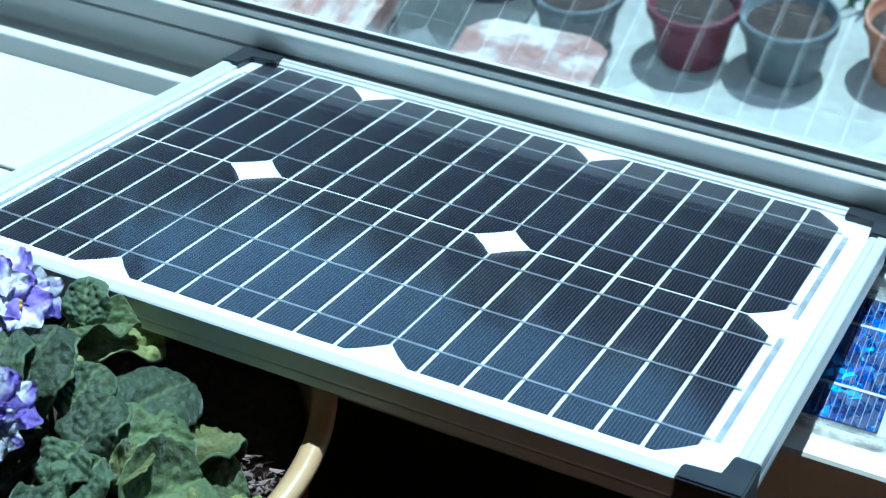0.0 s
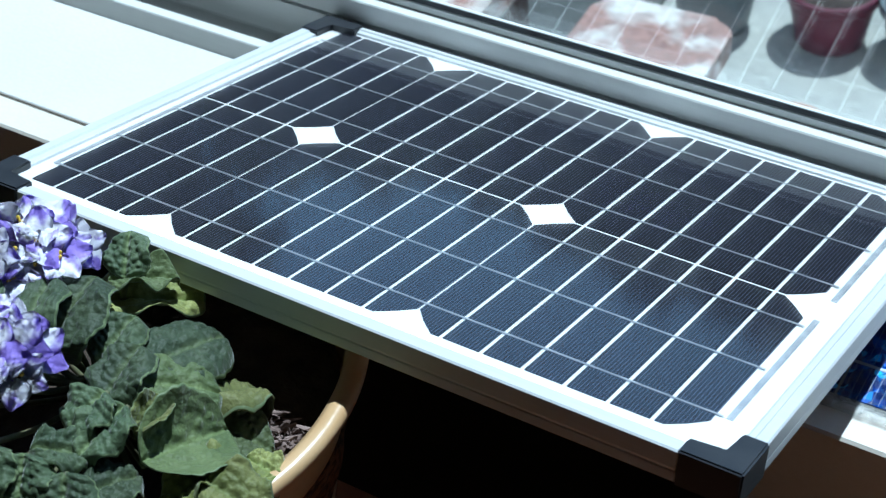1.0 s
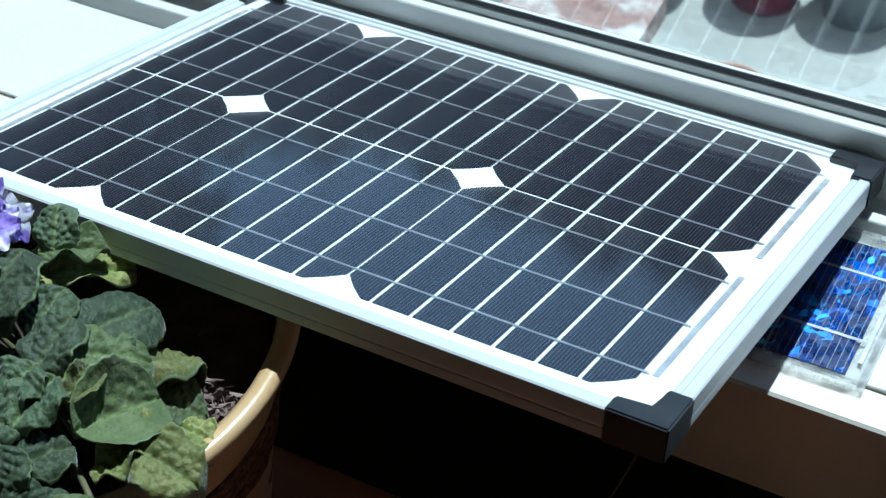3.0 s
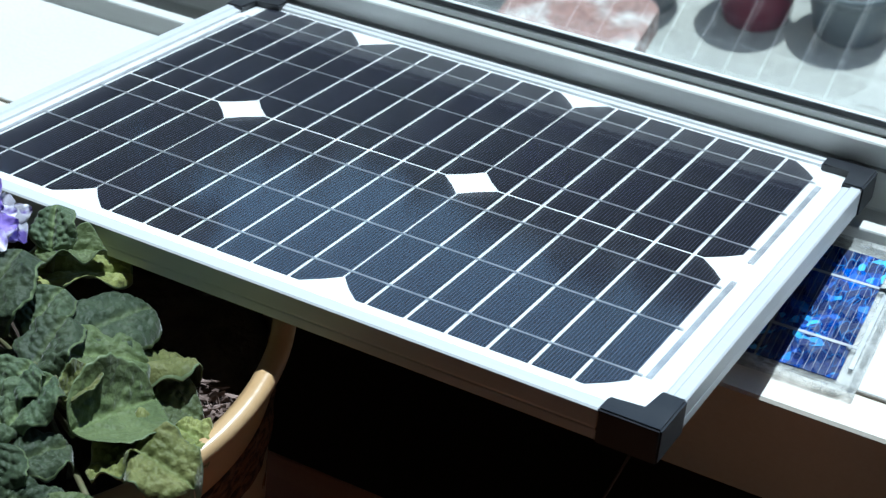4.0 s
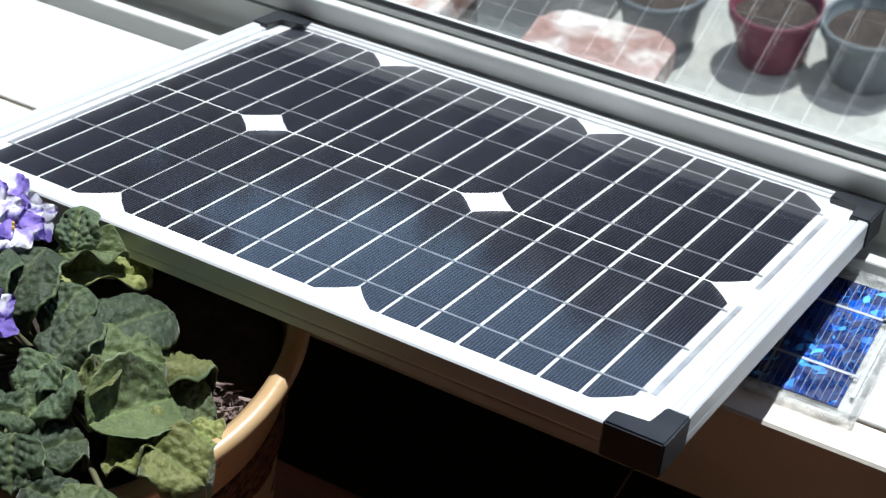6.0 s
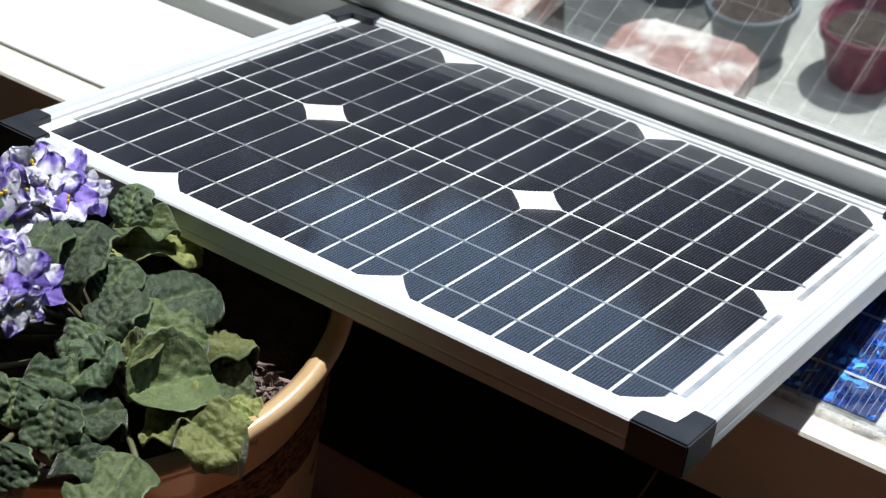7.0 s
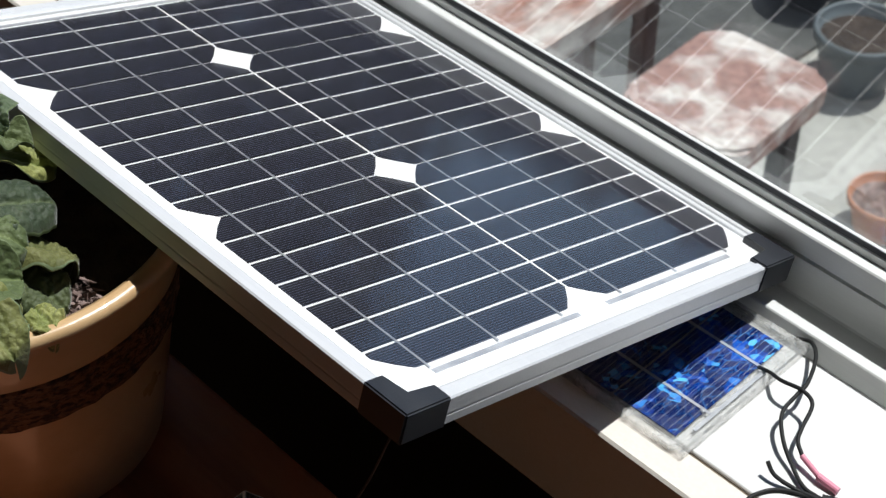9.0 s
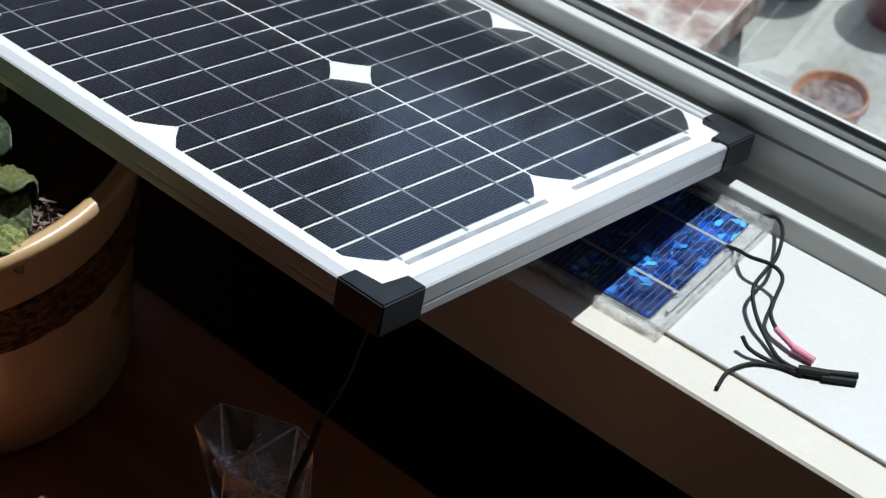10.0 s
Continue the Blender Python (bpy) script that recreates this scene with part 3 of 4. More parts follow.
# ---- small blue panel on the sill with its wires ----
def small_panel():
    p = thing("small_solar_panel", pose(0.2726, 0.0232, SILL + 0.0006, 0, 0, 1.2), "small blue polycrystalline panel in clear resin on the sill", "solar panel")
    L, D = 0.150, 0.1075
    base = part("resin_base", box((-L, 0, 0), (0, D, 0.0016), 0.0003), M["resin_edge"], p, "clear resin base plate")
    for a, b in (((-L, 0, 0.0017), (0, 0.004, 0.0044)), ((-L, D - 0.004, 0.0017), (0, D, 0.0044)), ((-0.004, 0.0041, 0.0017), (0, D - 0.0041, 0.0044))):
        part("resin_edge", box(a, b, 0.0005), M["resin_edge"], p)
    for i in range(3):
        x1 = -0.0112 - i * 0.0425
        part("cell", box((x1 - 0.0410, 0.0085, 0.0017), (x1, D - 0.0085, 0.0023)), M["poly"], p, "blue crystalline cell")
        for j in range(11):
            x = x1 - 0.002 - j * 0.0037
            part("finger", box((x - 0.00008, 0.0088, 0.0023), (x + 0.00008, D - 0.0088, 0.00236)), M["ribbon"], p)
    for y in (0.0325, 0.0776):
        part("ribbon", box((-L + 0.012, y - 0.0009, 0.00245), (-0.008, y + 0.0009, 0.0027)), M["ribbon"], p)
    part("ribbon", box((-0.0080, 0.018, 0.0017), (-0.0058, 0.079, 0.0024)), M["ribbon"], p)
    g = part("resin_cover", sheet((-L + 0.0005, 0.0005, 0.0043), (-0.0005, 0.0005, 0.0043), (-0.0005, D - 0.0005, 0.0043), (-L + 0.0005, D - 0.0005, 0.0043)), M["resin"], p, tidy=False)
    g.visible_shadow = False
    part("solder_blob", lathe([(0.0014, 0.0024), (0.0012, 0.0034), (0.0004, 0.0038)], 10), M["ribbon"], p, at=pose(-0.012, 0.031, 0))
    return p


small_panel()


def wire(pts, r=0.0011):
    return tube(glide(pts, 10), r, 8)


w = thing("cable", pose(0.30, 0.06, SILL), "thin black twin wires with a connector lying on the sill", "cable")
INV = Matrix.Translation((-0.30, -0.06, -SILL))
S = SILL
for pts in (
        [(0.2601, 0.1310, S + .003), (0.2695, 0.1320, S + .006), (0.2811, 0.1190, S + .012), (0.2895, 0.1010, S + .013), (0.2905, 0.0900, S + .012), (0.2926, 0.0760, S + .011),
         (0.3021, 0.0650, S + .008), (0.3136, 0.0580, S + .004), (0.3262, 0.0520, S + .002), (0.3399, 0.0525, S + .002)],
        [(0.2601, 0.1000, S + .003), (0.2685, 0.0985, S + .006), (0.2790, 0.0930, S + .012), (0.2916, 0.0935, S + .014), (0.3005, 0.0900, S + .013), (0.3052, 0.0760, S + .010),
         (0.3084, 0.0690, S + .008), (0.3157, 0.0640, S + .006)],
        [(0.3063, 0.0470, S + .009), (0.3126, 0.0455, S + .005), (0.3231, 0.0480, S + .002), (0.3357, 0.0510, S + .002)],
        [(0.3136, 0.0165, S + .0012), (0.3115, 0.0290, S + .0012), (0.3168, 0.0410, S + .0012), (0.3273, 0.0480, S + .0012), (0.3399, 0.0510, S + .0014)]):
    bm = wire(pts)
    bmesh.ops.transform(bm, matrix=INV, verts=bm.verts)
    part("wire", bm, M["wire"], w, smooth=True)
for name, a, b, r, mat, lab in (("shrink_tube", (0.3147, 0.0645, S + .006), (0.3273, 0.0615, S + .004), 0.0015, "pink", "pink heat-shrink tube"),
                                ("shrink_tube", (0.3273, 0.0615, S + .0035), (0.3393, 0.0618, S + .0022), 0.0021, "pink", "pink heat-shrink tube"),
                                ("connector", (0.3367, 0.0520, S + .0025), (0.3504, 0.0590, S + .0027), 0.0025, "wire", "black connector plug"),
                                ("connector", (0.3488, 0.0600, S + .0020), (0.3609, 0.0680, S + .0020), 0.0018, "wire", ""),
                                ("connector", (0.3483, 0.0555, S + .0019), (0.3624, 0.0640, S + .0019), 0.0018, "wire", "")):
    a, b = Vector(a), Vector(b)
    bm = tube([a, a.lerp(b, 0.02), a.lerp(b, 0.5), a.lerp(b, 0.98), b], r, 12)
    bmesh.ops.transform(bm, matrix=INV, verts=bm.verts)
    part(name, bm, M[mat], w, lab, smooth=False)

# ---- low table with pot, violet and crystal ----
TABLE = -0.104
tb = thing("side_table", pose(0.02, -0.25, FLOOR), "red-brown wooden side table under the window", "table")
INVT = Matrix.Translation((-0.02, 0.25, -FLOOR))


def tpart(name, bm):
    bmesh.ops.transform(bm, matrix=INVT, verts=bm.verts)
    return part(name, bm, M["table"], tb)


tpart("tabletop", box((-0.215, -0.50, TABLE - 0.024), (0.265, -0.066, TABLE), 0.003))
for x in (-0.19, 0.215):
    for y in (-0.475, -0.115):
        tpart("leg", box((x, y, FLOOR), (x + 0.025, y + 0.025, TABLE - 0.0242), 0.002))
tpart("apron", box((-0.16, -0.110, TABLE - 0.09), (0.21, -0.093, TABLE - 0.0245), 0.001))

POT = Vector((-0.0613, -0.1626, TABLE))
RIM = 0.070 - TABLE
pot = thing("flower_pot", Matrix.Translation(POT), "glazed ochre ceramic pot with a rough brown band", "flower pot")
R0 = 0.1202
part("body", lathe([(0.0, 0.0005), (0.078, 0.0005), (0.082, 0.004), (0.0895, 0.045), (0.0965, 0.088), (0.0980, 0.0945), (0.0980, 0.096), (0.1030, 0.127), (0.1048, 0.130), (0.1085, 0.143), (0.112, 0.155), (0.1142, 0.163),
                    (R0, RIM - 0.007), (R0 + 0.0008, RIM - 0.003), (R0 - 0.001, RIM), (R0 - 0.006, RIM + 0.0006), (R0 - 0.010, RIM - 0.002), (R0 - 0.012, RIM - 0.009), (0.1055, 0.145), (0.099, 0.110), (0.0, 0.100)], 96),
     M["pot"], pot, "glazed ochre body with rounded rim", smooth=True)
bandm = bmesh.new()
lathe([(0.0965, 0.0935), (0.0998, 0.0960), (0.1010, 0.1020), (0.1018, 0.1080), (0.1028, 0.1140), (0.1038, 0.1200), (0.1047, 0.1275), (0.1032, 0.1305)], 200, bandm)
for v in bandm.verts:
    if 0.0950 < v.co.z < 0.130:
        k = 1 + 0.014 * noise.noise(Vector((v.co.x * 110, v.co.y * 110, v.co.z * 300)))
        v.co.x *= k
        v.co.y *= k
part("band", bandm, M["pot_band"], pot, "rough dark brown bark-like band")

soil = bmesh.new()
lathe([(0.0, 0.102), (0.0955, 0.106), (0.1030, 0.143), (0.1005, 0.1470), (0.090, 0.150), (0.07, 0.153), (0.03, 0.154), (0.0006, 0.155)], 64, soil)
for v in soil.verts:
    if v.co.z > 0.1465:
        v.co.z += 0.004 * noise.noise(v.co * 60)
tagged(part("soil", soil, M["soil"], None, smooth=True, at=Matrix.Translation(POT)), "dark crumbly potting soil inside the pot", "soil", kind="stuff")


# ---- african violet ----
def leaf_mesh(length, width, cup, curl, seed, wavy=1.0):
    """A blunt oval leaf with thickness, cupped along the midrib, with a scalloped and wavy edge."""
    rnd = random.Random(seed)
    nu, nv = 56, 42
    bm = bmesh.new()
    ph = rnd.uniform(0, 6)
    top, low = [], []
    for i in range(nu + 1):
        t = 0.5 - 0.5 * math.cos(math.pi * i / nu)
        w = width * 0.53 * max(0.03, (4 * t * (1 - t)) ** 0.40) * (1.08 - 0.14 * t)
        w *= 1 + 0.022 * math.sin(t * 46 + ph) + 0.012 * math.sin(t * 23 + 2 * ph)
        ra, rb = [], []
        for j in range(nv + 1):
            s = 2 * j / nv - 1
            x = t * length
            y = s * w
            edge = max(0.0, (s * s + (2 * t - 1) ** 4) - 0.45)
            z = cup * (s * s) * w * 1.1 - curl * length * t * t - 0.0070 * (1.0 if cup < 0.3 else 0.2) * edge * edge
            z += wavy * 0.0028 * abs(s) ** 3 * math.sin(t * 11 + ph + (2 if s > 0 else 0))
            q = t * 6.2 - 1.5 * abs(s) + ph + 1.0 * noise.noise(Vector((x * 90, y * 90, seed)))
            k = math.floor(q)
            c = s * 3.4 + 0.37 * k + 0.3 * noise.noise(Vector((x * 110, y * 110, seed + 9)))
            quilt = abs(math.sin(math.pi * q)) ** 0.55 * (0.45 + 0.55 * abs(math.sin(math.pi * c)) ** 0.6)
            fade = (1 - s ** 8) * max(0.0, math.sin(math.pi * t)) ** 0.35
            dome = noise.voronoi(Vector((x * 290 + seed * 7.7, y * 290, 0.0)))[0][0]
            z += (0.0012 * quilt + 0.0017 * (1 - min(dome / 0.75, 1.0) ** 2)) * fade - 0.0024 * math.exp(-(s * 7) ** 2)
            z += 0.0014 * noise.noise(Vector((x * 38 + seed, y * 38, seed * 3.1)))
            ra.append(bm.verts.new((x, y, z)))
            rb.append(bm.verts.new((x, y * 0.985, z - 0.0008)))
        top.append(ra)
        low.append(rb)
    for i in range(nu):
        for j in range(nv):
            face = bm.faces.new((top[i][j], top[i + 1][j], top[i + 1][j + 1], top[i][j + 1]))
            face.material_index = 1 if j in (0, nv - 1) or i >= nu - 4 else 0
            bm.faces.new((low[i][j], low[i][j + 1], low[i + 1][j + 1], low[i + 1][j]))
        bm.faces.new((top[i][0], low[i][0], low[i + 1][0], top[i + 1][0]))
        bm.faces.new((top[i][nv], top[i + 1][nv], low[i + 1][nv], low[i][nv]))
    for r0, r1 in ((top[0], low[0]), (top[nu], low[nu])):
        for j in range(nv):
            bm.faces.new((r0[j], r0[j + 1], r1[j + 1], r1[j]))
    return bm


HEART = Vector((-0.066, -0.172, 0.046))
violet = thing("african_violet", Matrix.Translation(HEART), "african violet with hairy green leaves and purple-white flowers in the pot", "plant")


def lay(base, tip, roll):
    """A pose whose x runs from base to tip, leaf face up, rolled about x."""
    x = (Vector(tip) - Vector(base)).normalized()
    y = Vector((0, 0, 1)).cross(x).normalized()
    z = x.cross(y)
    return Matrix.Translation(Vector(base) - HEART) @ Matrix((x, y, z)).transposed().to_4x4() @ Matrix.Rotation(radians(roll), 4, "X")


# base, tip, width, roll, material, cup, waviness
LEAVES = [
    ((-0.048, -0.154, 0.112), (-0.055, -0.139, 0.125), 0.020, 0, "leaf_a", 0.10, 1.0),
    ((-0.062, -0.168, 0.106), (-0.028, -0.131, 0.095), 0.024, 8, "leaf_b", 0.45, 1.9),
    ((-0.055, -0.157, 0.111), (-0.034, -0.137, 0.106), 0.020, 0, "leaf_c", 0.50, 1.6),
    ((-0.046, -0.207, 0.117), (-0.047, -0.176, 0.134), 0.036, 0, "leaf_a", 0.10, 0.8),
    ((-0.064, -0.210, 0.134), (-0.088, -0.213, 0.152), 0.030, 0, "leaf_a", 0.10, 0.9),
    ((-0.050, -0.222, 0.126), (-0.059, -0.186, 0.138), 0.026, -6, "leaf_a", 0.10, 1.0),
    ((-0.028, -0.198, 0.109), (-0.026, -0.174, 0.117), 0.024, 6, "leaf_a", 0.15, 1.2),
    ((-0.009, -0.186, 0.107), (-0.001, -0.146, 0.098), 0.035, 16, "leaf_a", -0.10, 0.6),
    ((-0.011, -0.214, 0.110), (-0.013, -0.188, 0.119), 0.027, -6, "leaf_a", 0.10, 1.0),
    ((-0.007, -0.200, 0.111), (0.018, -0.174, 0.097), 0.030, 4, "leaf_c", 0.10, 0.9),
    ((0.014, -0.176, 0.091), (0.014, -0.149, 0.070), 0.031, -4, "leaf_b", 0.10, 1.2),
    ((0.018, -0.226, 0.101), (0.030, -0.187, 0.091), 0.036, 30, "leaf_c", 0.75, 0.7),
    ((0.011, -0.220, 0.109), (0.011, -0.200, 0.108), 0.014, 24, "leaf_b", 1.10, 0.8),
    ((0.039, -0.212, 0.091), (0.032, -0.234, 0.091), 0.019, 8, "leaf_b", 0.30, 1.8),
    ((0.040, -0.217, 0.094), (0.069, -0.218, 0.088), 0.030, 4, "leaf_b", 0.15, 1.8),
    ((0.032, -0.211, 0.090), (0.043, -0.196, 0.085), 0.020, 0, "leaf_b", 0.20, 1.5),
    ((0.054, -0.187, 0.069), (0.037, -0.187, 0.074), 0.018, 0, "leaf_b", 0.20, 1.4),
    ((0.015, -0.181, 0.077), (0.038, -0.171, 0.065), 0.030, 6, "leaf_c", 0.10, 0.8),
    ((0.010, -0.252, 0.104), (0.017, -0.229, 0.096), 0.024, 6, "leaf_a", 0.20, 1.3),
    ((0.002, -0.252, 0.113), (0.013, -0.269, 0.101), 0.026, -6, "leaf_a", 0.15, 1.2),
    ((-0.015, -0.255, 0.118), (-0.009, -0.270, 0.107), 0.026, 0, "leaf_a", 0.10, 1.2),
    ((-0.015, -0.251, 0.117), (0.001, -0.236, 0.109), 0.020, 8, "leaf_a", 0.20, 1.5),
    ((0.002, -0.213, 0.115), (0.000, -0.240, 0.112), 0.023, -8, "leaf_a", 0.15, 1.5),
    ((-0.007, -0.214, 0.120), (-0.011, -0.234, 0.116), 0.024, 0, "leaf_a", 0.15, 1.2),
    ((0.016, -0.265, 0.101), (0.036, -0.255, 0.089), 0.021, 0, "leaf_a", 0.20, 1.2),
    ((0.038, -0.245, 0.094), (0.045, -0.283, 0.093), 0.036, 4, "leaf_c", 0.15, 1.2),
    ((-0.032, -0.260, 0.121), (-0.022, -0.279, 0.112), 0.030, 0, "leaf_a", 0.10, 1.0),
    ((-0.001, -0.281, 0.111), (0.006, -0.296, 0.098), 0.034, 0, "leaf_a", 0.10, 1.0),
    ((-0.084, -0.234, 0.137), (-0.101, -0.244, 0.151), 0.034, 0, "leaf_a", 0.10, 1.0),
    ((-0.058, -0.259, 0.132), (-0.058, -0.284, 0.133), 0.034, 0, "leaf_a", 0.10, 1.0),
]
for i, (a, b, wide, roll, mat, cup, wavy) in enumerate(LEAVES):
    curl = (0.10, 0.16, 0.06, 0.20)[i % 4]
    part("leaf", leaf_mesh((Vector(b) - Vector(a)).length * 1.08, wide, cup, curl, i + 3, wavy), M[mat], violet, smooth=True, at=lay(a, b, roll)).data.materials.append(M["leaf_rim"])
    mid = HEART.lerp(Vector(a), 0.55) + Vector((0, 0, -0.006))
    bm = tube(glide([HEART - HEART, mid - HEART, Vector(a) - HEART + Vector((0, 0, -0.0035))], 6), 0.0014, 7)
    part("leaf_stem", bm, M["stem"], violet, smooth=True)
rnd = random.Random(11)
for i in range(26):
    ang = radians(100 + i * 137.5) if i > 5 else radians(190 + i * 28)
    tier = i / 26
    reach = 0.045 + 0.05 * (1 - tier) + rnd.uniform(-0.006, 0.006)
    c, s_ = math.cos(ang), math.sin(ang)
    if c > -0.7:
        continue
    base = HEART + Vector((c * reach * 0.5, s_ * reach * 0.5, 0.010 + 0.040 * tier))
    tip = HEART + Vector((c * (reach + 0.018), s_ * (reach + 0.018), 0.006 + 0.045 * tier + rnd.uniform(-0.01, 0.006)))
    if tip.y > -0.135 or (tip.x - POT.x) ** 2 + (tip.y - POT.y) ** 2 > 0.017:
        continue
    part("leaf", leaf_mesh((tip - base).length, 0.033 + rnd.uniform(-0.004, 0.006), rnd.uniform(0.05, 0.5), rnd.uniform(0.05, 0.25), 40 + i, 1.0), M[rnd.choice(("leaf_a", "leaf_a", "leaf_c"))], violet, smooth=True, at=lay(base, tip, rnd.uniform(-24, 24))).data.materials.append(M["leaf_rim"])
    part("leaf_stem", tube(glide([Vector((0, 0, 0)), (base - HEART) * 0.6, base - HEART + Vector((0, 0, -0.0035))], 5), 0.0014, 7), M["stem"], violet, smooth=True)


def flower_mesh(seed):
    rnd = random.Random(seed)
    bm = bmesh.new()
    for k in range(5):
        a = k * 2 * math.pi / 5 + rnd.uniform(-0.12, 0.12)
        big = 0.0138 if k in (0, 1, 4) else 0.0115
        nu, nv = 7, 6
        grid = []
        ph, tilt = rnd.uniform(0, 6), rnd.uniform(0.15, 0.55)
        for i in range(nu + 1):
            t = i / nu
            wid = big * 0.78 * math.sin(math.pi * (0.10 + 0.82 * t ** 0.8)) ** 0.8
            row = []
            for j in range(nv + 1):
                s = 2 * j / nv - 1
                r = 0.0012 + t * big * (1 - 0.12 * s * s)
                x, y = r, s * wid * 0.62
                z = tilt * r - 3.2 * tilt * r * r * 12 + 0.0012 * math.sin(5 * s + ph) * t + 0.0009 * math.sin(9 * t + 3 * s + ph)
                row.append(bm.verts.new((x * math.cos(a) - y * math.sin(a), x * math.sin(a) + y * math.cos(a), z + 0.0006 * (k % 2))))
            grid.append(row)
        for i in range(nu):
            for j in range(nv):
                bm.faces.new((grid[i][j], grid[i + 1][j], grid[i + 1][j + 1], grid[i][j + 1]))
    bmesh.ops.solidify(bm, geom=bm.faces[:], thickness=0.0003)
    return bm


def pollen_mesh():
    bm = bmesh.new()
    for x in (-0.0011, 0.0011):
        r = bmesh.ops.create_icosphere(bm, subdivisions=1, radius=0.0013)
        for v in r["verts"]:
            v.co = v.co * Vector((1, 0.8, 1.3)) if False else Vector((v.co.x + x, v.co.y * 0.8, v.co.z * 1.3 + 0.0018))
    return bm


flowers = []
FC = ((Vector((-0.081, -0.182, 0.131)), 24, (0.030, 0.016, 0.016), 0.90), (Vector((-0.045, -0.235, 0.140)), 18, (0.022, 0.015, 0.013), 0.02))
pollen = None
for centre, count, size, way in FC:
    for i in range(count):
        gold = i * 2.39996
        rad = math.sqrt((i + 0.5) / count)
        off = Vector((rad * math.cos(gold) * size[0], rad * math.sin(gold) * size[1], size[2] * (1 - rad * rad) + rnd.uniform(-0.004, 0.004)))
        off.rotate(Matrix.Rotation(way, 3, "Z"))
        at = centre + off
        face = (Vector((off.x * 22, off.y * 22, 1.0)) + Vector((0.45, -0.35, 0.1))).normalized()
        m = Matrix.Translation(at - HEART) @ face.to_track_quat("Z", "Y").to_matrix().to_4x4() @ Matrix.Rotation(rnd.uniform(0, 6), 4, "Z")
        if len(flowers) < 9:
            f = part("flower", flower_mesh(len(flowers)), M["petal"], violet, "purple and white ruffled flower", smooth=True, at=m)
            flowers.append(f)
        else:
            f = again(flowers[rnd.randrange(9)], violet, m)
        if pollen is None:
            pollen = part("stamen", pollen_mesh(), M["pollen"], f, "yellow stamens")
        else:
            again(pollen, f, Matrix())
    for i in range(5):
        end = centre + Vector((rnd.uniform(-1, 1) * size[0] * 0.7, rnd.uniform(-1, 1) * size[1] * 0.7, 0)) - HEART
        part("flower_stem", tube(glide([Vector((0, 0, 0.01)), end * 0.55 + Vector((0, 0, -0.004)), end], 6), 0.0013, 6), M["stem"], violet, smooth=True)

# withered bits on the soil by the rim
bm = bmesh.new()
rnd = random.Random(5)
for i in range(120):
    c = Vector((0.0319 + rnd.uniform(-0.011, 0.008), -0.1624 + rnd.uniform(-0.013, 0.013), 0.0477 + rnd.uniform(0, 0.013)))
    a, b = Vector((rnd.uniform(-1, 1), rnd.uniform(-1, 1), rnd.uniform(-0.3, 0.8))), Vector((rnd.uniform(-1, 1), rnd.uniform(-1, 1), rnd.uniform(-0.5, 0.5)))
    a, b = a.normalized() * rnd.uniform(0.0015, 0.0042), b.normalized() * rnd.uniform(0.0006, 0.0018)
    q = [bm.verts.new(c + k) for k in (-a - b, a - b * 0.4, a * 0.8 + b + Vector((0, 0, .001)), -a * 0.6 + b)]
    h = [bm.verts.new(v.co + Vector((0.0002, 0.0002, -0.0006))) for v in q]
    bm.faces.new(q), bm.faces.new(h)
    for j in range(4):
        bm.faces.new((q[j], q[(j + 1) % 4], h[(j + 1) % 4], h[j]))
tagged(part("withered_leaves", bm, M["debris"]), "withered brown plant remains on the potting soil", "debris", kind="stuff")

# ---- crystal on the table ----
bm = bmesh.new()
zt = -0.032
lo = [(0.124, -0.154), (0.138, -0.168), (0.174, -0.156), (0.180, -0.140), (0.164, -0.120), (0.130, -0.134)]
hi = [(0.121, -0.152, zt - 0.004), (0.146, -0.157, zt - 0.013), (0.174, -0.146, zt - 0.022), (0.168, -0.121, zt - 0.008), (0.158, -0.121, zt - 0.003), (0.124, -0.137, zt + 0.002)]
cx, cy = 0.152, -0.143
va = [bm.verts.new((cx + (x - cx) * 0.95, cy + (y - cy) * 0.95, TABLE + 0.0003)) for x, y in lo]
vb = [bm.verts.new((cx + (x - cx) * 1.1, cy + (y - cy) * 1.1, z)) for x, y, z in hi]
for i in range(6):
    bm.faces.new((va[i], va[(i + 1) % 6], vb[(i + 1) % 6], vb[i]))
bm.faces.new(va)
bmesh.ops.triangulate(bm, faces=[bm.faces.new(vb)])
bmesh.ops.bevel(bm, geom=bm.edges[:], offset=0.0007, segments=1, affect="EDGES")
# small bevel faces go pale, painting in the light that the edges catch
for f in bm.faces:
    f.material_index = 1 if f.calc_area() < 9e-5 else 0
crystal = thing("crystal", pose(cx, cy, TABLE), "clear faceted quartz block standing on the table", "crystal")
bmesh.ops.transform(bm, matrix=Matrix.Translation((-cx, -cy, -TABLE)), verts=bm.verts)
part("body", bm, M["crystal"], crystal).data.materials.append(M["chipped"])
# two pale cloudy sheets added inside to brighten the clear body
rnd = random.Random(21)
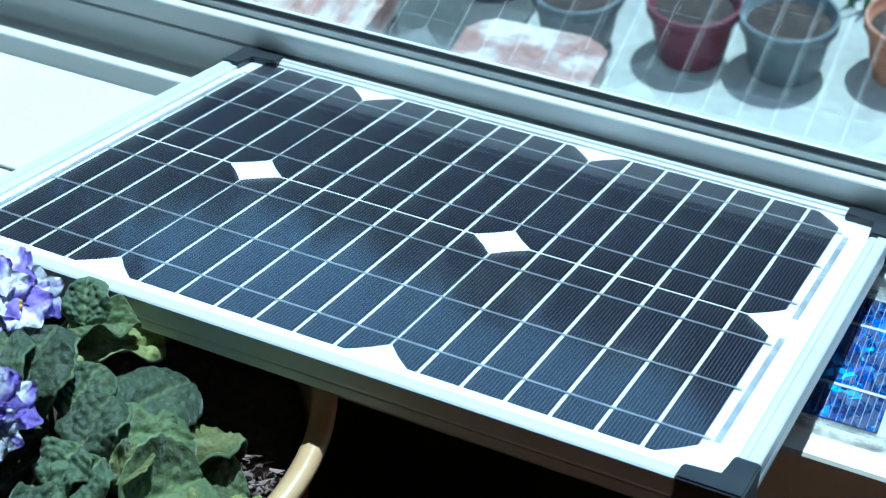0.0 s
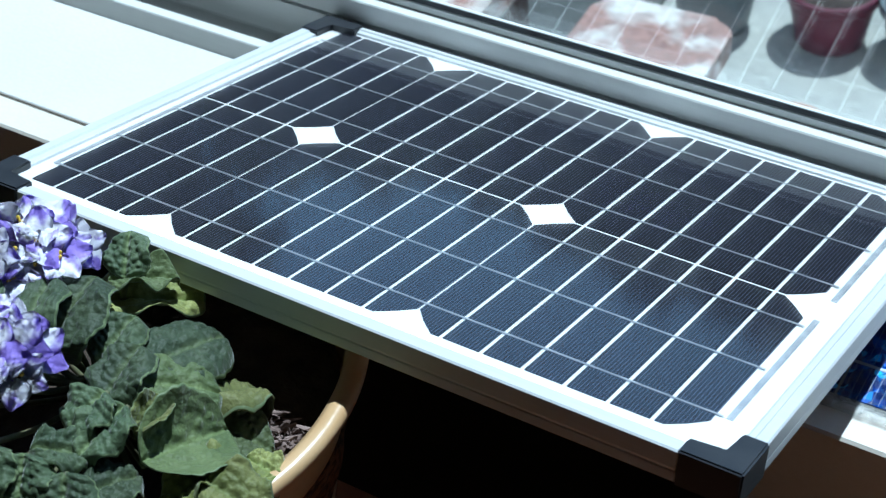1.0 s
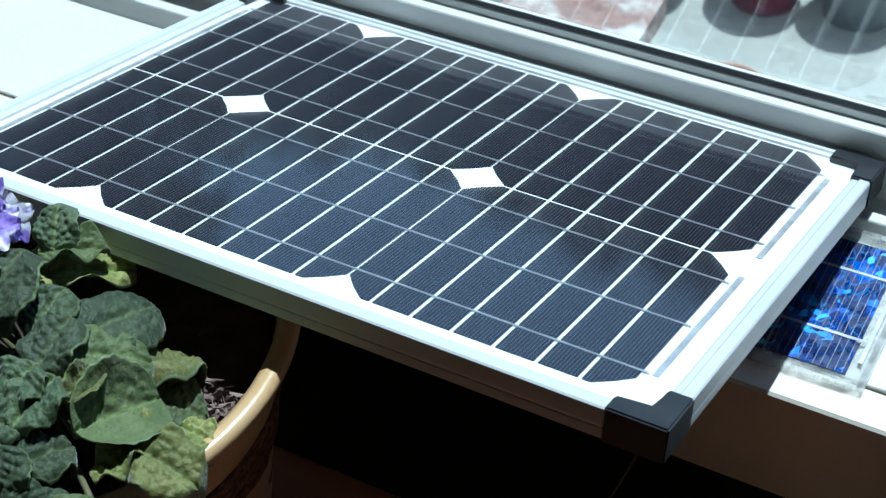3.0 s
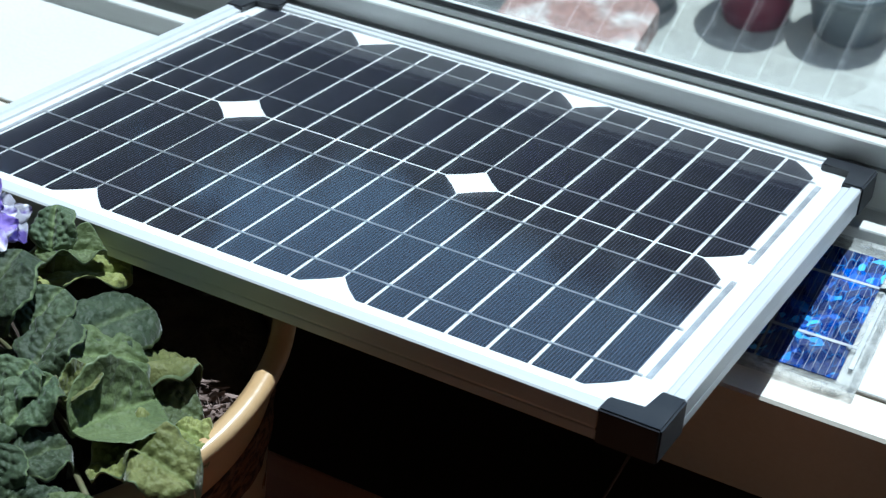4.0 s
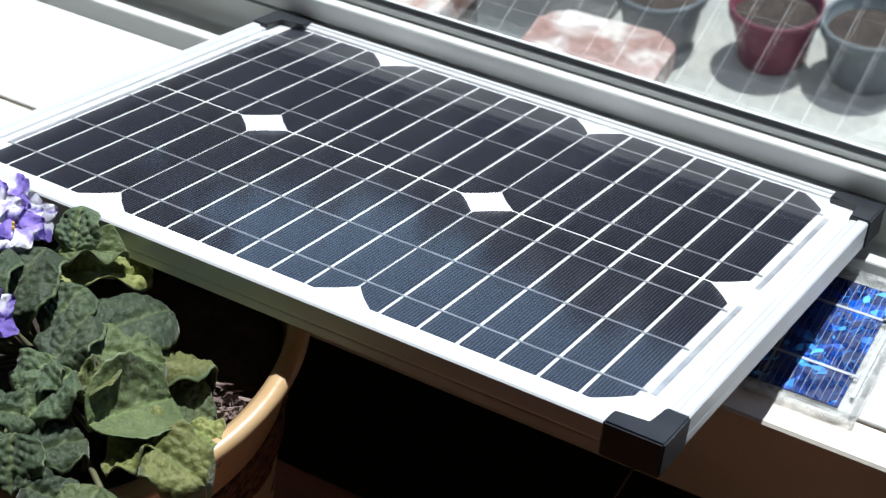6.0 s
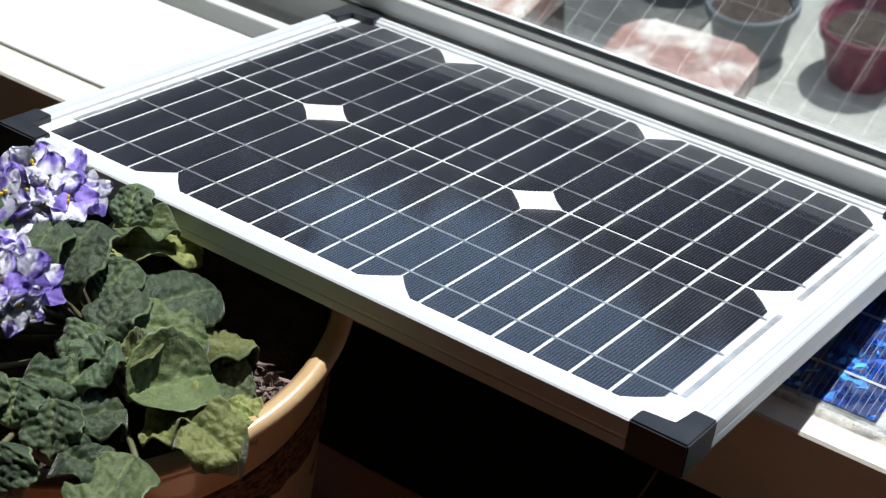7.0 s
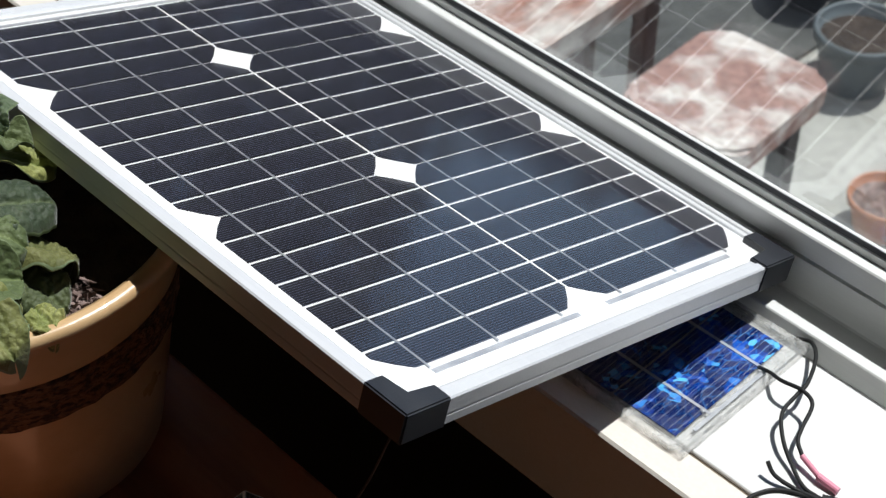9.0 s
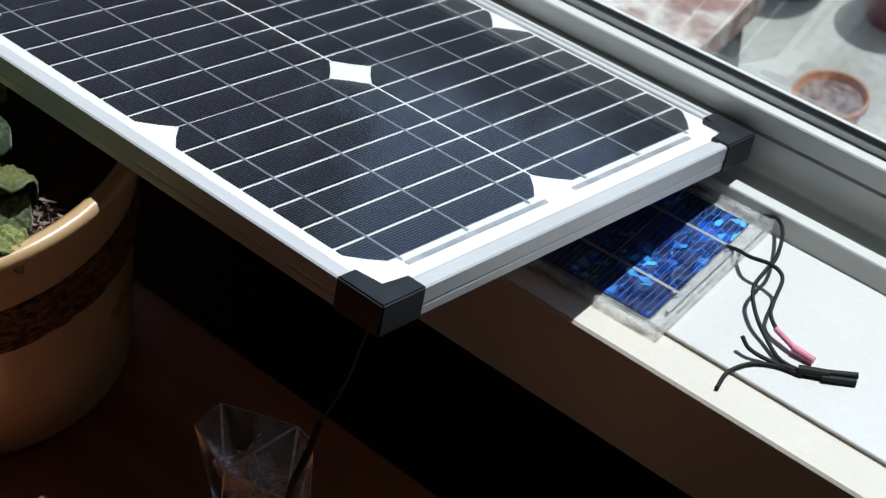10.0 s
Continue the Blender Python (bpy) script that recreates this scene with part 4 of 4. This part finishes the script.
for k in range(2):
    vm = bmesh.new()
    grid = [[vm.verts.new(((i - 3) * 0.0046, 0.0016 * math.sin(i * 1.3 + k) + 0.001 * rnd.uniform(-1, 1), (j - 3) * 0.0085 + 0.002 * math.sin(i + k))) for j in range(7)] for i in range(7)]
    for i in range(6):
        for j in range(6):
            vm.faces.new((grid[i][j], grid[i + 1][j], grid[i + 1][j + 1], grid[i][j + 1]))
    part("veil", vm, M["veil"], crystal, "pale cloudy sheet added inside to lighten the crystal", smooth=True, at=pose(rnd.uniform(-0.005, 0.005), rnd.uniform(-0.003, 0.003), 0.042 + rnd.uniform(-0.004, 0.004), rnd.uniform(-14, 14), rnd.uniform(-14, 14), 25 + 47 * k), tidy=False)
bm = tube(glide([(0.191, -0.132, 0.003), (0.190, -0.1354, -0.0045), (0.189, -0.139, -0.012), (0.188, -0.146, -0.022), (0.186, -0.151, -0.035), (0.186, -0.160, -0.070), (0.190, -0.176, TABLE + 0.004), (0.21, -0.21, TABLE + 0.002)], 8), 0.0019, 8)
bm2 = tube(glide([(0.2225, -0.1235, 0.088), (0.206, -0.126, 0.040), (0.191, -0.132, 0.003)], 8), 0.0006, 8)
cord = thing("power_cord", pose(0.18, -0.1, TABLE), "thin black cord hanging from the solar panel", "cable")
for k, b in enumerate((bm, bm2)):
    bmesh.ops.transform(b, matrix=Matrix.Translation((-0.18, 0.1, -TABLE)), verts=b.verts)
    part("cord", b, M["wire"], cord, smooth=True)

# ---- outside: patio, weathered table and stool, plant pots ----
GROUND = -0.815
tagged(part("ground", box((-400, 0.2305, GROUND - 0.5), (400, 800, GROUND)), M["patio"]), "pale sunlit concrete patio", kind="structure")


def rounded(hx, hy, r, n=6):
    """A rectangle with rounded corners, as a closed outline."""
    out = []
    for k, (sx, sy) in enumerate(((1, 1), (-1, 1), (-1, -1), (1, -1))):
        for i in range(n + 1):
            a = math.pi / 2 * (k + i / n)
            out.append((sx * (hx - r) + r * math.cos(a), sy * (hy - r) + r * math.sin(a)))
    return out


def wooden_seat(name, x0, y0, x1, y1, top, thick, label, category, turn, round_, paint, leg_mat):
    hx, hy = (x1 - x0) / 2, (y1 - y0) / 2
    p = thing(name, pose((x0 + x1) / 2, (y0 + y1) / 2, GROUND, 0, 0, turn), label, category)
    h = top - GROUND
    inset = 0.035 if name == "stool" else 0.06
    slab = extrude(rounded(hx, hy, round_), h - thick, h, "z")
    bmesh.ops.bevel(slab, geom=[e for e in slab.edges if abs(e.verts[0].co.z - e.verts[1].co.z) < 1e-6], offset=0.005, segments=2, affect="EDGES")
    part("top", slab, M[paint], p)
    for sx in (-1, 1):
        for sy in (-1, 1):
            x, y = sx * (hx - inset), sy * (hy - inset)
            part("leg", box((x - 0.013, y - 0.013, 0), (x + 0.013, y + 0.013, h - thick - 0.0005), 0.002), M[leg_mat], p)
    for sy in (-1, 1):
        part("rail", box((-hx + inset + 0.0135, sy * (hy - inset) - 0.007, h - thick - 0.04), (hx - inset - 0.0135, sy * (hy - inset) + 0.007, h - thick - 0.001), 0.001), M[leg_mat], p)
    return p


wooden_seat("garden_table", -0.708, 0.53, -0.488, 1.085, -0.50, 0.035, "low garden table with flaking orange-pink paint", "table", 3, 0.012, "paint", "bench")
# thin flat dark grey box laid on the ground
patch_ = box((-0.92, 0.962, 0), (-0.505, 1.599, 0.007), 0.002)
tagged(part("doormat", patch_, M["rubber"], at=Matrix.Translation((0, 0, GROUND + 0.0005))), "flat dark grey patch on the patio", "mat")
wooden_seat("stool", -0.385, 0.757, -0.215, 0.953, -0.51, 0.030, "small garden stool with flaking orange-pink paint", "stool", 4, 0.028, "worn_paint", "dark_iron")


def planter(x, y, r, h, mat, label, filling="soil", base=0.0):
    p = thing("garden_pot", pose(x, y, GROUND + base, 0, 0, x * 300), label, "plant pot", "garden pots")
    part("body", lathe([(0.0, 0.0), (r * 0.70, 0.0), (r * 0.72, 0.004), (r * 0.90, h * 0.80), (r * 0.90, h * 0.81), (r * 0.99, h * 0.82), (r, h * 0.98), (r * 0.985, h), (r * 0.93, h), (r * 0.92, h * 0.97), (r * 0.86, h * 0.75),
                        (0.0, h * 0.74)], 40), M[mat], p, smooth=True)
    f = lathe([(0.0, h * 0.745), (r * 0.855, h * 0.745), (r * 0.858, h * 0.79), (r * 0.5, h * 0.81), (0.001, h * 0.815)], 24)
    part("soil", f, M["soil"] if filling == "soil" else M["debris"], p, "dry soil filling")
    return p


planter(-0.259, 1.381, 0.068, 0.092, "maroon", "maroon plastic plant pot with dry soil")
planter(-0.127, 1.400, 0.070, 0.092, "grey_pot", "grey plastic plant pot with dry soil")
planter(-0.422, 1.349, 0.069, 0.092, "grey_pot", "grey plastic plant pot with dry soil")
planter(0.033, 1.454, 0.068, 0.092, "terracotta", "terracotta plant pot with dry soil")
planter(-0.587, 1.472, 0.068, 0.092, "black_pot", "black nursery pot standing on the dark grey patch", base=0.0075)
planter(0.203, 1.444, 0.070, 0.092, "grey_pot", "grey plastic plant pot with dry soil")
planter(-0.205, 1.108, 0.050, 0.055, "terracotta", "low terracotta dish on the patio", "debris")

# bed of green shoots behind the pots
bm = bmesh.new()
rnd = random.Random(8)
for i in range(2600):
    x, y = rnd.uniform(-0.9, 0.8), rnd.uniform(1.58, 2.4)
    h, a, lean = rnd.uniform(0.06, 0.20), rnd.uniform(0, 6.28), rnd.uniform(0, 0.06)
    dx, dy = 0.006 * math.cos(a), 0.006 * math.sin(a)
    v = [bm.verts.new(p) for p in ((x - dx, y - dy, GROUND), (x + dx, y + dy, GROUND), (x + lean * math.cos(a + 1), y + lean * math.sin(a + 1), GROUND + h))]
    bm.faces.new(v)
tagged(part("grass", bm, M["grass"]), "green grass shoots behind the garden pots", "grass", kind="stuff")

# crumpled cloths on the garden table
def cloth(name, size, mat, at, label, seed):
    bm = bmesh.new()
    bmesh.ops.create_icosphere(bm, subdivisions=4, radius=1)
    for v in bm.verts:
        q = v.co + Vector((seed, 0, 0))
        k = 1 + 0.25 * noise.noise(q * 2.3) + 0.1 * noise.noise(q * 6)
        v.co = Vector((v.co.x * size[0] * k, v.co.y * size[1] * k, max(v.co.z * size[2] * k, -0.004)))
    tagged(part(name, bm, M[mat], smooth=True, at=at), label, "cloth")


cloth("yellow_cloth", (0.028, 0.020, 0.018), "yellow", pose(-0.590, 1.000, -0.4955, 0, 0, 20), "crumpled mustard yellow cloth on the garden table", 0.0)
cloth("navy_cloth", (0.026, 0.018, 0.020), "navy", pose(-0.566, 1.048, -0.4955, 0, 0, -30), "crumpled dark navy cloth on the garden table", 4.0)

# dark bench beside the garden table
def bench():
    p = thing("garden_bench", pose(-0.895, 1.13, GROUND, 0, 0, 5), "narrow dark brown wooden garden bench beside the table", "bench")
    for k in (-1, 1):
        part("plank", box((k * 0.025 - 0.022, -0.28, 0.210), (k * 0.025 + 0.022, 0.28, 0.232), 0.003), M["bench"], p)
        part("cross_bar", box((-0.040, k * 0.22 - 0.016, 0.186), (0.040, k * 0.22 + 0.016, 0.2095), 0.002), M["bench"], p)
        for sx in (-1, 1):
            part("leg", box((sx * 0.032 - 0.010, k * 0.22 - 0.012, 0), (sx * 0.032 + 0.010, k * 0.22 + 0.012, 0.1855), 0.002), M["bench"], p)


bench()


# tall dark unseen evergreen, added at the patio's edge to darken the panel's reflection
def evergreen():
    rnd = random.Random(33)
    p = thing("evergreen_tree", pose(-2.0, 1.95, GROUND), "tall dense dark tree added out of view to darken the panel reflection", "tree")
    part("trunk", tube(glide([(0, 0, 0), (0.03, 0.02, 0.8), (-0.02, 0, 1.7), (0.02, 0.03, 2.7)], 6), 0.07, 10, taper=0.3), M["bench"], p, "dark brown trunk", smooth=True)
    for k in range(9):
        a, h = k * 2.4, 0.95 + 0.17 * k
        part("limb", tube(glide([(0, 0, h), (0.25 * math.cos(a), 0.25 * math.sin(a), h + 0.1), (0.5 * math.cos(a), 0.5 * math.sin(a), h + 0.12)], 4), 0.022, 6, taper=0.4), M["bench"], p, smooth=True)
    bm = bmesh.new()
    for k in range(5200):
        z = rnd.uniform(0.85, 3.0)
        a = rnd.uniform(0, 6.28)
        reach = 0.70 * (1 + 0.10 * noise.noise(Vector((math.cos(a) * 2, math.sin(a) * 2, z * 3)))) * min(1, (z - 0.7) * 3) * min(1, (3.1 - z) * 1.4)
        r = reach * rnd.random() ** 0.45
        c = Vector((r * math.cos(a), 0.6 * r * math.sin(a), z))
        u = Vector((rnd.gauss(0, 1), rnd.gauss(0, 1), rnd.gauss(0, 1))).normalized() * rnd.uniform(0.03, 0.07)
        w_ = u.orthogonal().normalized() * rnd.uniform(0.02, 0.04)
        bm.faces.new([bm.verts.new(c + d) for d in (-u, -w_ * 0.7, u, w_)])
    part("crown", bm, M["hedge"], p, "dark green crown of small leaf sprays", tidy=False)


evergreen()

# hedge and tree line round the garden, in the dark of its own shade
# unseen by the camera, added to make the skyline that the panel mirrors
bm = bmesh.new()
rnd = random.Random(21)
for i in range(150):
    az = -72 + 150 * i / 149
    a = radians(az)
    far = 9.0 + 0.3 * math.sin(i * 0.7)
    lift = float(np.interp(az, (-60, -40, -32, -26, -20, -14, -8, 0), (10.5, 10.5, 10.8, 11.2, 12.2, 13.5, 15.0, 16.0)))
    top = far * math.tan(radians(lift))
    cx_, cy_ = far * math.sin(a), far * math.cos(a)
    for k in range(70):
        z = GROUND + (top - GROUND) * rnd.random() ** 0.8
        c = Vector((cx_ + rnd.gauss(0, 0.10), cy_ + rnd.gauss(0, 0.2), z + rnd.gauss(0, 0.06)))
        u = Vector((rnd.gauss(0, 1), rnd.gauss(0, 1), rnd.gauss(0, 1))).normalized() * rnd.uniform(0.12, 0.26)
        w_ = u.orthogonal().normalized() * rnd.uniform(0.10, 0.2)
        bm.faces.new([bm.verts.new(c + d) for d in (-u, -w_ * 0.7, u, w_)])
tagged(part("hedge", bm, M["hedge"]), "tall dark green hedge added out of view as the panel's mirrored skyline", "hedge", kind="stuff")
